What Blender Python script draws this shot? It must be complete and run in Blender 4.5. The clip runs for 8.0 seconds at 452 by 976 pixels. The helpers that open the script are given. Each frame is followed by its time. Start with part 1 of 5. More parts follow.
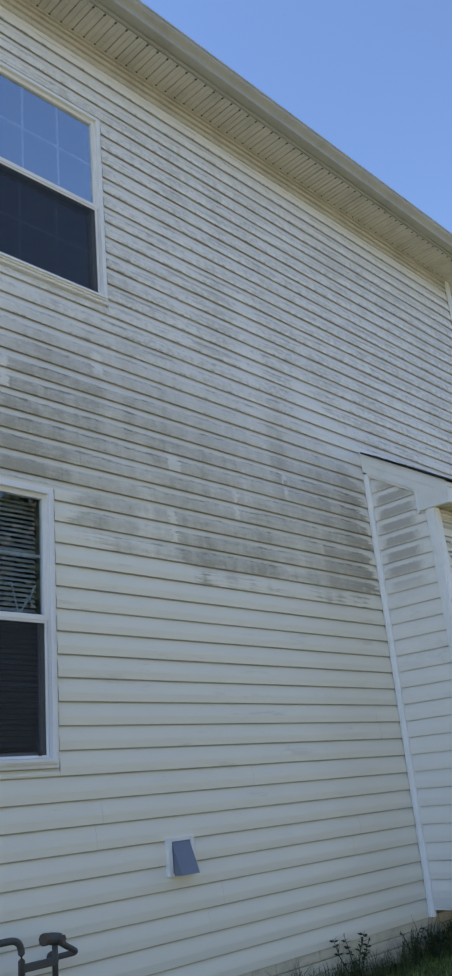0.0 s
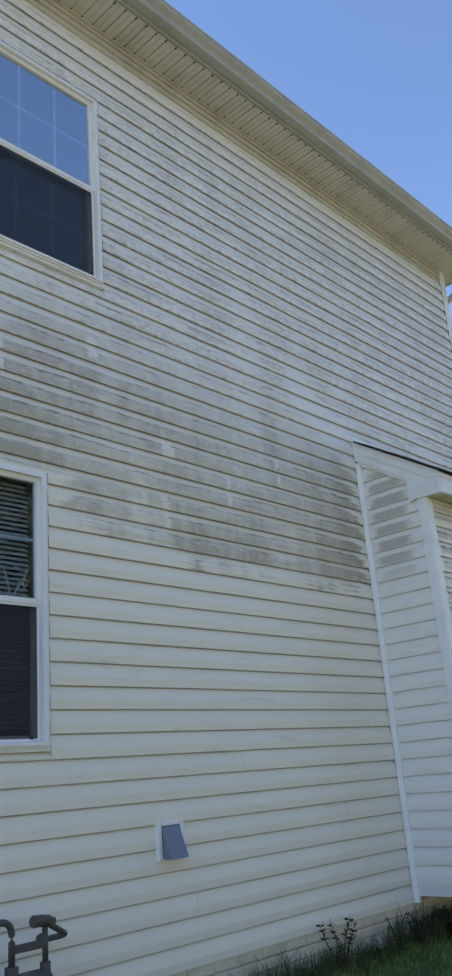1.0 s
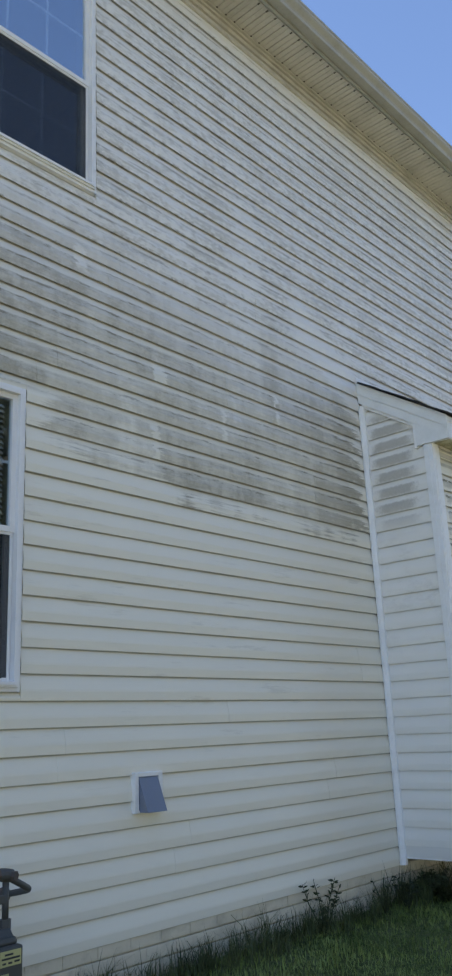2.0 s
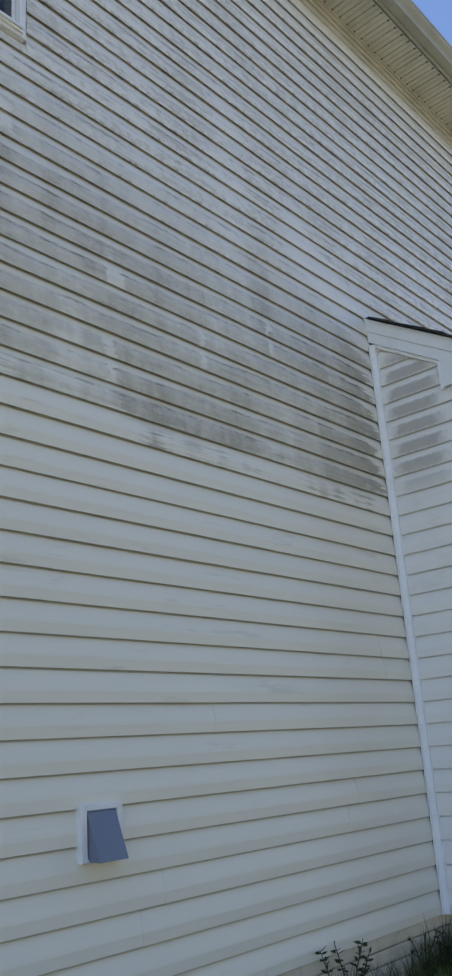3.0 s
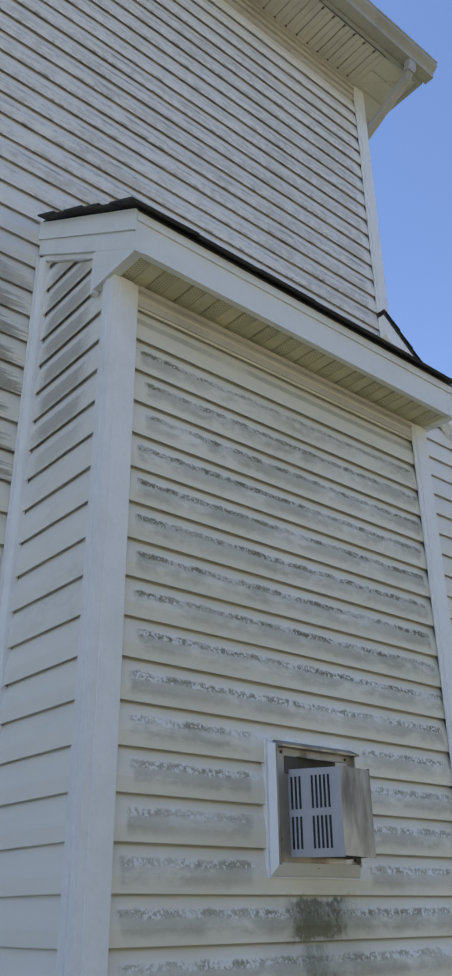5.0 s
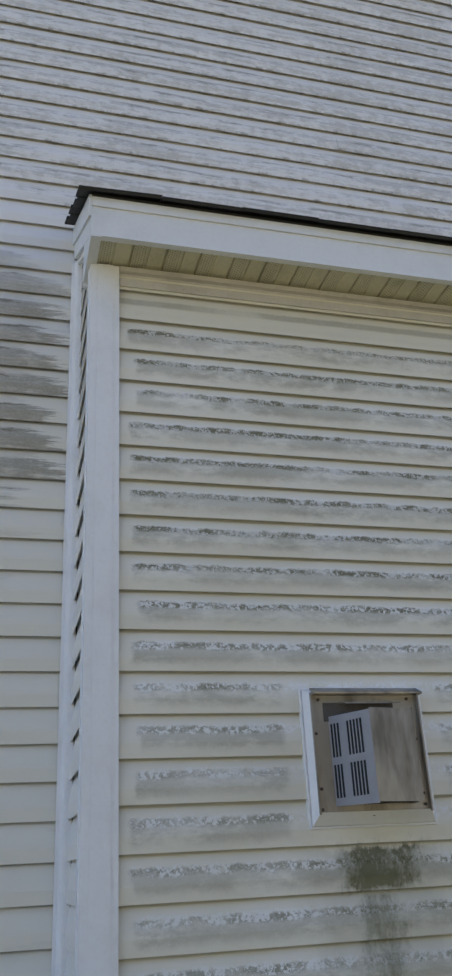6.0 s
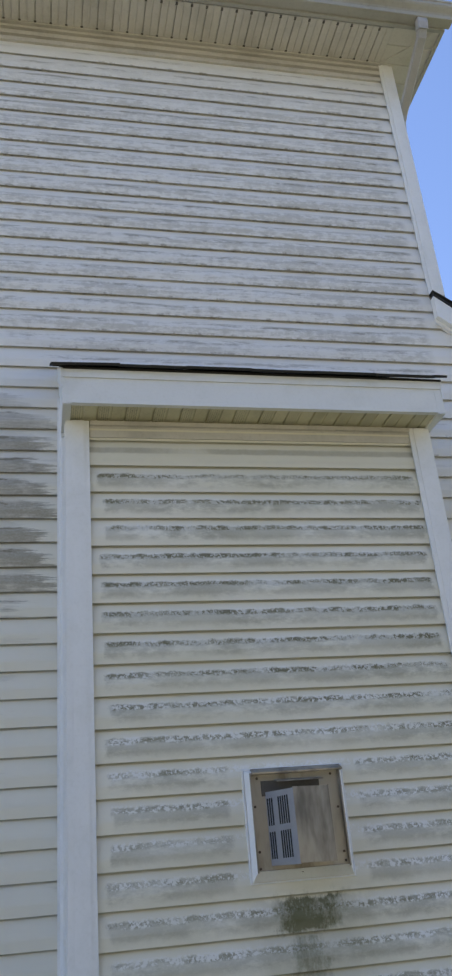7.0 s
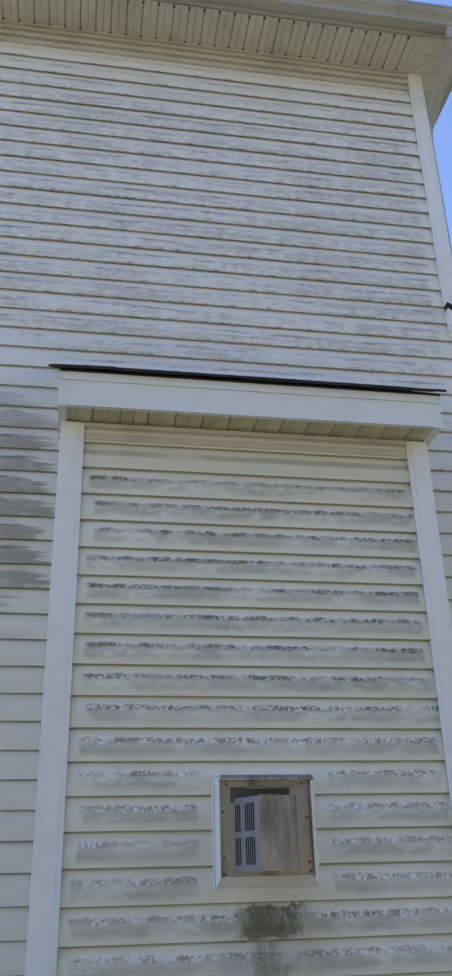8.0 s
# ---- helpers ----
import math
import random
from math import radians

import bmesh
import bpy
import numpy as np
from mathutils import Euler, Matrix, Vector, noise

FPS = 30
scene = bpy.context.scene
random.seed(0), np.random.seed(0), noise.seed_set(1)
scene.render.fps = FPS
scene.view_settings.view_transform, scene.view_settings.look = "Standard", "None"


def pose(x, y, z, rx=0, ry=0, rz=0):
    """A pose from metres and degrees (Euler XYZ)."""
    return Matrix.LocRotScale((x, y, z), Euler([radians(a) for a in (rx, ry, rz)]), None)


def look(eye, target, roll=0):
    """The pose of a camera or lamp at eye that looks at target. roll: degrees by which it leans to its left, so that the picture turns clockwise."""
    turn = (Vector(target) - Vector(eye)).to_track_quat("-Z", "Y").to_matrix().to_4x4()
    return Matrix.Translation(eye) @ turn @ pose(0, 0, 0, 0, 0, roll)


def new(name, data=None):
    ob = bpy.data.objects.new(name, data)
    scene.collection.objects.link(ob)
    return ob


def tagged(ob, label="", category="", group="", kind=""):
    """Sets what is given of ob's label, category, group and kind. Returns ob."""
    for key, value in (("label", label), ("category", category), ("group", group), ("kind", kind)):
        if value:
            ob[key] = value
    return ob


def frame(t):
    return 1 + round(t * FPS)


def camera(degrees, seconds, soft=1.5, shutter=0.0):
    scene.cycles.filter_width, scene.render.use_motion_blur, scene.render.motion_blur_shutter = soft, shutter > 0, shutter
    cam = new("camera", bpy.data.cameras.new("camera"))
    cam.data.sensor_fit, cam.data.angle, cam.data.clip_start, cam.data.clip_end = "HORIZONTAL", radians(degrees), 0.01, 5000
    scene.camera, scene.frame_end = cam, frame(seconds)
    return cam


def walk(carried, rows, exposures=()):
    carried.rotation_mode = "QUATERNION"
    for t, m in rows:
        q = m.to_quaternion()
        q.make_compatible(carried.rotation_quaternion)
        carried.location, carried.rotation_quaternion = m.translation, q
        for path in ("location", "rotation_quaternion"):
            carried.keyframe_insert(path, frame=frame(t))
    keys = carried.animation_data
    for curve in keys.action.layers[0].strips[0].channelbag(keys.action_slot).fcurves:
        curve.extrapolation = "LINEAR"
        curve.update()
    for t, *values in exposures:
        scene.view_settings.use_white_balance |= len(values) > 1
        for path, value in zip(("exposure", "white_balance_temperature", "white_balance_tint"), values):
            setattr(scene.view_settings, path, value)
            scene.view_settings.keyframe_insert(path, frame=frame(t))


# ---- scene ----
# ---- camera ----
cam = camera(29.5, 8.0, soft=2.5)
PATH = [
    (0, (-0.196, 0.87, 1.403), (-1.477, 2.254, 2.071), -5.3),
    (0.5, (-0.211, 0.863, 1.4), (-1.467, 2.268, 2.068), -5.8),
    (1, (-0.231, 0.849, 1.4), (-1.499, 2.258, 2.039), -4.7),
    (1.5, (-0.283, 0.873, 1.379), (-1.558, 2.304, 1.95), -3.1),
    (2, (-0.576, 1.164, 1.375), (-1.847, 2.607, 1.923), -2.6),
    (2.2, (-0.738, 1.314, 1.343), (-1.954, 2.808, 1.881), -2.9),
    (3.3, (-1.533, 2.729, 1.326), (-2.788, 4.151, 1.961), -4.1),
    (3.5, (-1.519, 3.127, 1.329), (-2.747, 4.558, 1.995), -3.2),
    (4, (-1.581, 3.94, 1.375), (-2.749, 5.391, 2.102), -4.3),
    (4.5, (-1.456, 4.783, 1.389), (-2.754, 6.026, 2.267), -0.0),
    (4.7, (-1.443, 5.121, 1.391), (-2.727, 6.363, 2.291), -0.3),
    (5.8, (-1.089, 6.545, 1.373), (-2.826, 7.119, 2.182), -2.5),
    (6, (-0.947, 6.618, 1.383), (-2.706, 7.11, 2.196), -3.1),
    (6.5, (-0.46, 6.707, 1.457), (-2.244, 7.095, 2.272), -3.7),
    (7, (-0.087, 6.769, 1.493), (-1.856, 7.186, 2.328), -5.2),
    (7.5, (0.048, 6.773, 1.494), (-1.716, 7.163, 2.352), -4.2),
    (8, (-0.005, 7.008, 1.492), (-1.793, 7.32, 2.334), -1.5),
]

EXPOSURES = [(0.0, 1.79, 6280, 18), (1.2, 1.80, 6350, 18), (2.0, 1.83, 6450, 18), (3.3, 1.78, 6380, 20), (4.0, 1.70, 6270, 20), (4.8, 1.74, 6350, 21), (6.0, 1.87, 6560, 24), (8.0, 1.87, 6290, 23)]
walk(cam, [(t, look(eye, target, roll)) for t, eye, target, roll in PATH], EXPOSURES)

# ---- daylight: clear sky, sun behind the house ----
SUN_AZ, SUN_EL = 235.0, 45.0          # azimuth counted from +x towards +y
world = bpy.data.worlds.new("sky")
scene.world = world
world.use_nodes = True
sky = world.node_tree.nodes.new("ShaderNodeTexSky")
sky.sky_type, sky.sun_disc = "NISHITA", False
sky.sun_elevation, sky.sun_rotation = radians(SUN_EL), radians(90 - SUN_AZ)
sky.dust_density, sky.air_density, sky.ozone_density = 0.0, 1.2, 4.0
world.node_tree.links.new(sky.outputs[0], world.node_tree.nodes["Background"].inputs["Color"])
world.node_tree.nodes["Background"].inputs["Strength"].default_value = 0.068
sun_data = bpy.data.lights.new("sun", "SUN")
sun_data.energy, sun_data.angle, sun_data.color = 5.0, radians(0.5), (1.0, 0.96, 0.90)
sun = new("sun", sun_data)
sun.matrix_world = look((math.cos(radians(SUN_AZ)) * 30, math.sin(radians(SUN_AZ)) * 30, 30 * math.tan(radians(SUN_EL))), (0, 0, 0))

# ---- plan, in metres ----
C = 0.127                              # exposure of one siding course
Z0 = 0.42                              # lower edge of the siding
XW = -4.1                              # face of the long wall
XF = -3.507                            # face of the chase's front
YS = 6.856                             # chase side that faces -y
YE = 8.60                              # chase side that faces +y
YC = 9.220                             # end of the two-storey wall
ZTOP = Z0 + 49 * C                     # upper edge of the siding
ZSOF = 6.79                            # main soffit
XSOF = -3.755                          # outer edge of main soffit
YSOF = 9.500
ZCH = 0.475                            # underside of the chase
YL, XB = -7.66, -13.0                   # unseen far ends of the house; YL set long to shade the yard


# ---- node helpers ----
class Nodes:
    """Short forms for building one material."""

    def __init__(self, name):
        self.mat = bpy.data.materials.new(name)
        self.mat.use_nodes = True
        self.t = self.mat.node_tree
        self.bsdf = self.t.nodes["Principled BSDF"]
        geo = self.t.nodes.new("ShaderNodeNewGeometry")
        self.pos = geo.outputs["Position"]
        sep = self.t.nodes.new("ShaderNodeSeparateXYZ")
        self.t.links.new(self.pos, sep.inputs[0])
        self.x, self.y, self.z = sep.outputs

    def feed(self, socket, v):
        if isinstance(v, (int, float)):
            socket.default_value = v
        elif isinstance(v, tuple):
            socket.default_value = (*v, 1.0) if len(v) == 3 and len(socket.default_value) == 4 else v
        else:
            self.t.links.new(v, socket)

    def m(self, op, a, b=0.0, c=0.0):
        n = self.t.nodes.new("ShaderNodeMath")
        n.operation = op
        for s, v in zip(n.inputs, (a, b, c)):
            self.feed(s, v)
        return n.outputs[0]

    def add(self, a, b): return self.m("ADD", a, b)
    def mul(self, a, b): return self.m("MULTIPLY", a, b)
    def mx(self, a, b): return self.m("MAXIMUM", a, b)

    def step(self, v, lo, hi, a=0.0, b=1.0):
        n = self.t.nodes.new("ShaderNodeMapRange")
        n.interpolation_type = "SMOOTHSTEP"
        for s, w in zip(n.inputs, (v, lo, hi, a, b)):
            self.feed(s, w)
        return n.outputs[0]

    def band(self, v, lo, hi, soft_lo, soft_hi=None):
        soft_hi = soft_hi or soft_lo
        return self.mul(self.step(v, lo - soft_lo, lo + soft_lo), self.step(v, hi - soft_hi, hi + soft_hi, 1.0, 0.0))

    def vec(self, sx, sy, sz, base=None, shift=(0, 0, 0)):
        n = self.t.nodes.new("ShaderNodeMapping")
        self.feed(n.inputs["Vector"], base or self.pos)
        n.inputs["Scale"].default_value = (sx, sy, sz)
        n.inputs["Location"].default_value = shift
        return n.outputs[0]

    def noise(self, scale, detail=3.0, rough=0.55, stretch=(1, 1, 1), shift=(0, 0, 0), base=None):
        n = self.t.nodes.new("ShaderNodeTexNoise")
        self.feed(n.inputs["Vector"], self.vec(*stretch, base=base, shift=shift))
        n.inputs["Scale"].default_value, n.inputs["Detail"].default_value, n.inputs["Roughness"].default_value = scale, detail, rough
        return n.outputs["Fac"]

    def mix(self, f, a, b):
        n = self.t.nodes.new("ShaderNodeMix")
        n.data_type = "RGBA"
        self.feed(n.inputs[0], f)
        self.feed(n.inputs[6], a)
        self.feed(n.inputs[7], b)
        return n.outputs[2]

    def bump(self, height, strength, distance):
        n = self.t.nodes.new("ShaderNodeBump")
        n.inputs["Strength"].default_value, n.inputs["Distance"].default_value = strength, distance
        self.feed(n.inputs["Height"], height)
        self.t.links.new(n.outputs[0], self.bsdf.inputs["Normal"])

    def out(self, color, rough=0.5, metal=0.0, spec=0.5):
        self.feed(self.bsdf.inputs["Base Color"], color)
        self.feed(self.bsdf.inputs["Roughness"], rough)
        self.feed(self.bsdf.inputs["Metallic"], metal)
        self.feed(self.bsdf.inputs["Specular IOR Level"], spec)
        return self.mat

    def random(self):
        return self.t.nodes.new("ShaderNodeObjectInfo").outputs["Random"]


def plain(name, color, rough=0.5, metal=0.0, grime=0.12, scale=9.0, bump=0.0006, grime_color=(0.2, 0.19, 0.15), spec=0.5, own=False):
    """A painted or moulded surface with two scales of grime and a fine relief."""
    n = Nodes(name)
    base = n.t.nodes.new("ShaderNodeTexCoord").outputs["Object"] if own else n.pos
    big = n.noise(scale, 4, 0.6, base=base)
    fine = n.noise(scale * 14, 3, 0.6, base=base)
    f = n.mul(n.add(n.mul(n.step(big, 0.42, 0.75), 0.7), n.mul(n.step(fine, 0.45, 0.8), 0.4)), grime)
    n.bump(fine, 0.4, bump)
    return n.out(n.mix(f, color, grime_color), n.add(rough, n.mul(big, 0.12)), metal, spec)


SIDING = (0.825, 0.785, 0.675)
SKY_TINT = (0.79, 0.768, 0.72)
ALGAE = (0.235, 0.208, 0.150)


def siding_base(name):
    """Vinyl clapboard: soft waviness, and the place v within a course (0 at its lower edge)."""
    n = Nodes(name)
    n.v = n.m("FRACT", n.m("DIVIDE", n.m("SUBTRACT", n.z, Z0 - 20 * C), C))
    n.row = n.m("FLOOR", n.m("DIVIDE", n.m("SUBTRACT", n.z, Z0 - 20 * C), C))
    own = n.t.nodes.new("ShaderNodeSeparateXYZ")
    n.t.links.new(n.t.nodes.new("ShaderNodeTexCoord").outputs["Object"], own.inputs[0])
    n.u = n.m("DIVIDE", own.outputs[2], C)
    line = n.t.nodes.new("ShaderNodeCombineXYZ")
    n.feed(line.inputs[0], n.mul(n.row, 3.71))
    n.rowrand = n.add(n.noise(1.0, 0, 0.5, base=line.outputs[0]), -0.5)
    n.clean = n.mix(n.mul(n.noise(1.1, 3, 0.5), 0.28), SIDING, (0.73, 0.715, 0.60))
    n.clean = n.mix(n.mul(n.random(), 0.10), n.clean, (0.70, 0.69, 0.60))
    # cooler skylight on the upper storey painted into the vinyl, in streaks
    sky_z = n.add(n.z, n.mul(n.add(n.noise(5, 4, 0.7, (1, 0.25, 2.0), (0, 6, 0)), -0.5), 2.4))
    n.clean = n.mix(n.step(sky_z, 3.1, 4.1), n.clean, SKY_TINT)
    # lap shade painted as an uneven dark line along each panel's top
    lap_shade = n.mul(n.step(n.u, 0.925, 0.99), n.step(n.noise(9, 5, 0.75, (1, 1, 3)), 0.15, 0.50, 0.45, 1.0))
    n.clean = n.mix(n.mul(lap_shade, n.step(n.z, 3.0, 4.2, 0.46, 0.26)), n.clean, (0.090, 0.108, 0.125))
    # each lip's drip edge is painted dark for the same shade
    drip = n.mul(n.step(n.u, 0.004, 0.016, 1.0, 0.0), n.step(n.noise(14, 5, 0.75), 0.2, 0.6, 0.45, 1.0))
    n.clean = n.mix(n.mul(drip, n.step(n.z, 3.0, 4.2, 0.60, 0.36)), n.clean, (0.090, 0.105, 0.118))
    return n


def siding_finish(n, dirt, extra=None, algae=ALGAE):
    grain = n.add(0.62, n.mul(n.noise(85, 4, 0.8, (1, 1, 1.3), (2, 1, 0)), 0.76))
    dirt = n.m("MINIMUM", n.mul(dirt, grain), 0.95)
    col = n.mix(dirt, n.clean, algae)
    if extra:
        col = n.mix(extra[0], col, extra[1])
    wave = n.add(n.noise(2.2, 2, 0.5, (1, 0.35, 1.6)), n.mul(n.noise(160, 2, 0.5, (1, 0.15, 1)), 0.02))
    n.bump(wave, 0.5, 0.012)
    return n.out(col, n.add(0.42, n.mul(dirt, 0.4)), 0.0, 0.45)


def long_wall_siding():
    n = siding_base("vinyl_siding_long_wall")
    y, z, v = n.y, n.z, n.v
    big = n.noise(1.5, 4, 0.6, (1, 1.0, 0.55))
    cols = n.noise(3.0, 4, 0.65, (1, 1, 0.16), (0, 3, 0))
    rag = n.noise(19, 6, 0.78, (1, 0.8, 1.4))
    smear = n.noise(7, 6, 0.75, (1, 0.22, 4.0), (0, 1.7, 0))
    soft = n.noise(2.6, 3, 0.55, (1, 0.6, 2.0), (0, 8, 0))
    edge = n.add(n.add(v, n.mul(n.add(rag, -0.5), 0.26)), n.add(n.mul(n.add(soft, -0.5), 0.55), n.mul(n.rowrand, 0.25)))
    lap = n.step(edge, n.add(0.50, n.mul(soft, 0.25)), 0.77, 1.0, 0.10)
    # heavy growth over the lower part of the upper storey; every course ends in ragged points
    zrow = n.add(Z0 - 20 * C + 0.06, n.mul(n.row, C))
    foot = n.add(n.add(n.mul(z, 0.35), n.mul(zrow, 0.65)), n.add(n.mul(n.add(n.noise(1.5, 4, 0.65, (1, 1, 0.0)), -0.5), 0.62), n.mul(n.add(smear, -0.5), 0.55)))
    shred = n.noise(15, 6, 0.8, (1, 0.20, 3.2), (0, 2.3, 0))
    tip = n.add(n.mul(n.rowrand, 0.26), n.add(n.mul(n.mx(n.add(v, -0.25), 0.0), 0.22), n.mul(n.add(shred, -0.5), 0.62)))
    right = n.step(n.add(y, tip), 6.765, 6.83, 1.0, 0.0)
    left = n.mx(n.step(n.m("SUBTRACT", y, n.mul(tip, 0.8)), 3.70, 3.80), n.step(z, 3.14, 3.2))
    foot = n.add(foot, n.step(y, 4.3, 4.9, 0.0, 0.03))
    heavy = n.mul(n.band(foot, 2.86, 4.15, 0.055, 0.42), n.mul(left, right))
    field = n.add(n.add(n.mul(big, 0.30), n.mul(rag, 0.16)), n.add(n.mul(cols, 0.28), n.mul(n.add(smear, shred), 0.13)))
    near = n.mul(n.add(n.mul(n.step(y, 5.3, 6.3), 0.35), n.mul(n.step(n.add(y, n.mul(n.add(shred, -0.5), 0.7)), 6.40, 6.70), 0.95)), n.step(n.add(z, n.mul(n.add(rag, -0.5), 0.3)), 3.7, 4.0, 1.0, 0.0))
    film = n.step(field, 0.38, 0.49)
    thick = n.step(n.add(field, n.mul(near, 0.05)), 0.48, 0.56)
    heavy = n.mul(heavy, n.add(n.add(n.mul(film, 0.36), n.mul(thick, 0.31)), n.mul(near, 0.23)))
    heavy = n.mul(heavy, n.step(y, 5.2, 6.1, 1.0, 0.74))
    heavy = n.mul(heavy, n.add(0.22, n.mul(lap, 0.78)))
    # black threads along the washed upper edge of each dirty course
    thread = n.mul(n.band(edge, 0.59, 0.72, 0.03), n.step(n.noise(24, 5, 0.8, (1, 0.16, 1.2)), 0.50, 0.58))
    heavy = n.add(heavy, n.mul(n.mul(n.mul(n.band(foot, 2.90, 4.3, 0.05, 0.3), n.mul(left, right)), thread), 0.42))
    # thinner growth above, in rows, and black specks along the lips
    up = n.mul(n.step(z, 3.6, 4.5), n.step(z, 6.1, 6.6, 1.0, 0.15))
    thin = n.mul(up, n.mul(n.step(n.add(n.mul(smear, 0.40), n.add(n.mul(rag, 0.40), n.mul(cols, 0.2))), 0.45, 0.56), lap))
    line = n.mul(n.mul(n.band(edge, 0.50, 0.66, 0.04), n.step(n.noise(22, 5, 0.78, (1, 0.13, 1)), 0.49, 0.60)), n.step(z, 3.3, 3.9))
    speck = n.mul(n.mul(n.step(v, 0.05, 0.15, 1.0, 0.0), n.step(n.noise(26, 4, 0.75, (1, 0.45, 0.4), (0, 5, 0)), 0.52, 0.62)), n.step(z, 2.9, 3.6))
    thin = n.add(n.add(n.mul(thin, 0.37), n.mul(line, 0.42)), n.mul(speck, 0.42))
    # diagonal washed patch running down to the shed roof's corner
    ragged = n.add(n.mul(n.add(smear, -0.5), 0.40), n.mul(n.add(rag, -0.5), 0.12))
    wash = n.mul(n.band(n.add(y, ragged), 6.00, 7.1, 0.10), n.band(n.add(n.add(z, n.mul(ragged, 0.7)), n.mul(n.add(y, -6.5), 0.6)), 3.97, 4.36, 0.03))
    # faint smudges lower down
    smudge = n.mul(n.step(n.noise(4.5, 5, 0.7, (1, 0.4, 3.4), (0, 9, 0)), 0.58, 0.70), n.band(z, 1.2, 2.8, 0.3))
    dirt = n.mx(n.mx(heavy, thin), n.mul(smudge, 0.18))
    dirt = n.mul(dirt, n.add(1.0, n.mul(wash, -0.90)))
    # clean runs below the panel joints
    for sy, sz, w, hh in ((4.555, 3.07, 0.028, 0.12), (4.594, 3.52, 0.05, 0.07), (5.18, 3.34, 0.018, 0.11), (5.755, 3.59, 0.018, 0.10), (5.43, 4.56, 0.025, 0.08), (6.215, 4.88, 0.022, 0.08), (7.205, 5.07, 0.035, 0.05), (3.977, 4.08, 0.04, 0.08), (3.29, 3.82, 0.04, 0.10), (6.26, 4.44, 0.03, 0.06), (7.05, 5.61, 0.018, 0.08), (8.51, 4.55, 0.04, 0.05)):
        wide = n.mul(n.add(z, -sz), 0.12)
        spot = n.mul(n.band(n.add(n.add(y, n.add(n.mul(n.add(rag, -0.5), 0.12), n.mul(n.add(shred, -0.5), 0.16))), wide), sy - w, sy + w, 0.008), n.band(n.add(z, n.mul(n.add(rag, -0.5), 0.16)), sz - hh, sz + hh, 0.03))
        dirt = n.mul(dirt, n.add(1.0, n.mul(spot, -0.85)))
    # margins that stay clean beside trim
    dirt = n.mul(dirt, n.step(y, 9.03, 9.09, 1.0, 0.0))
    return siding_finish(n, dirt)


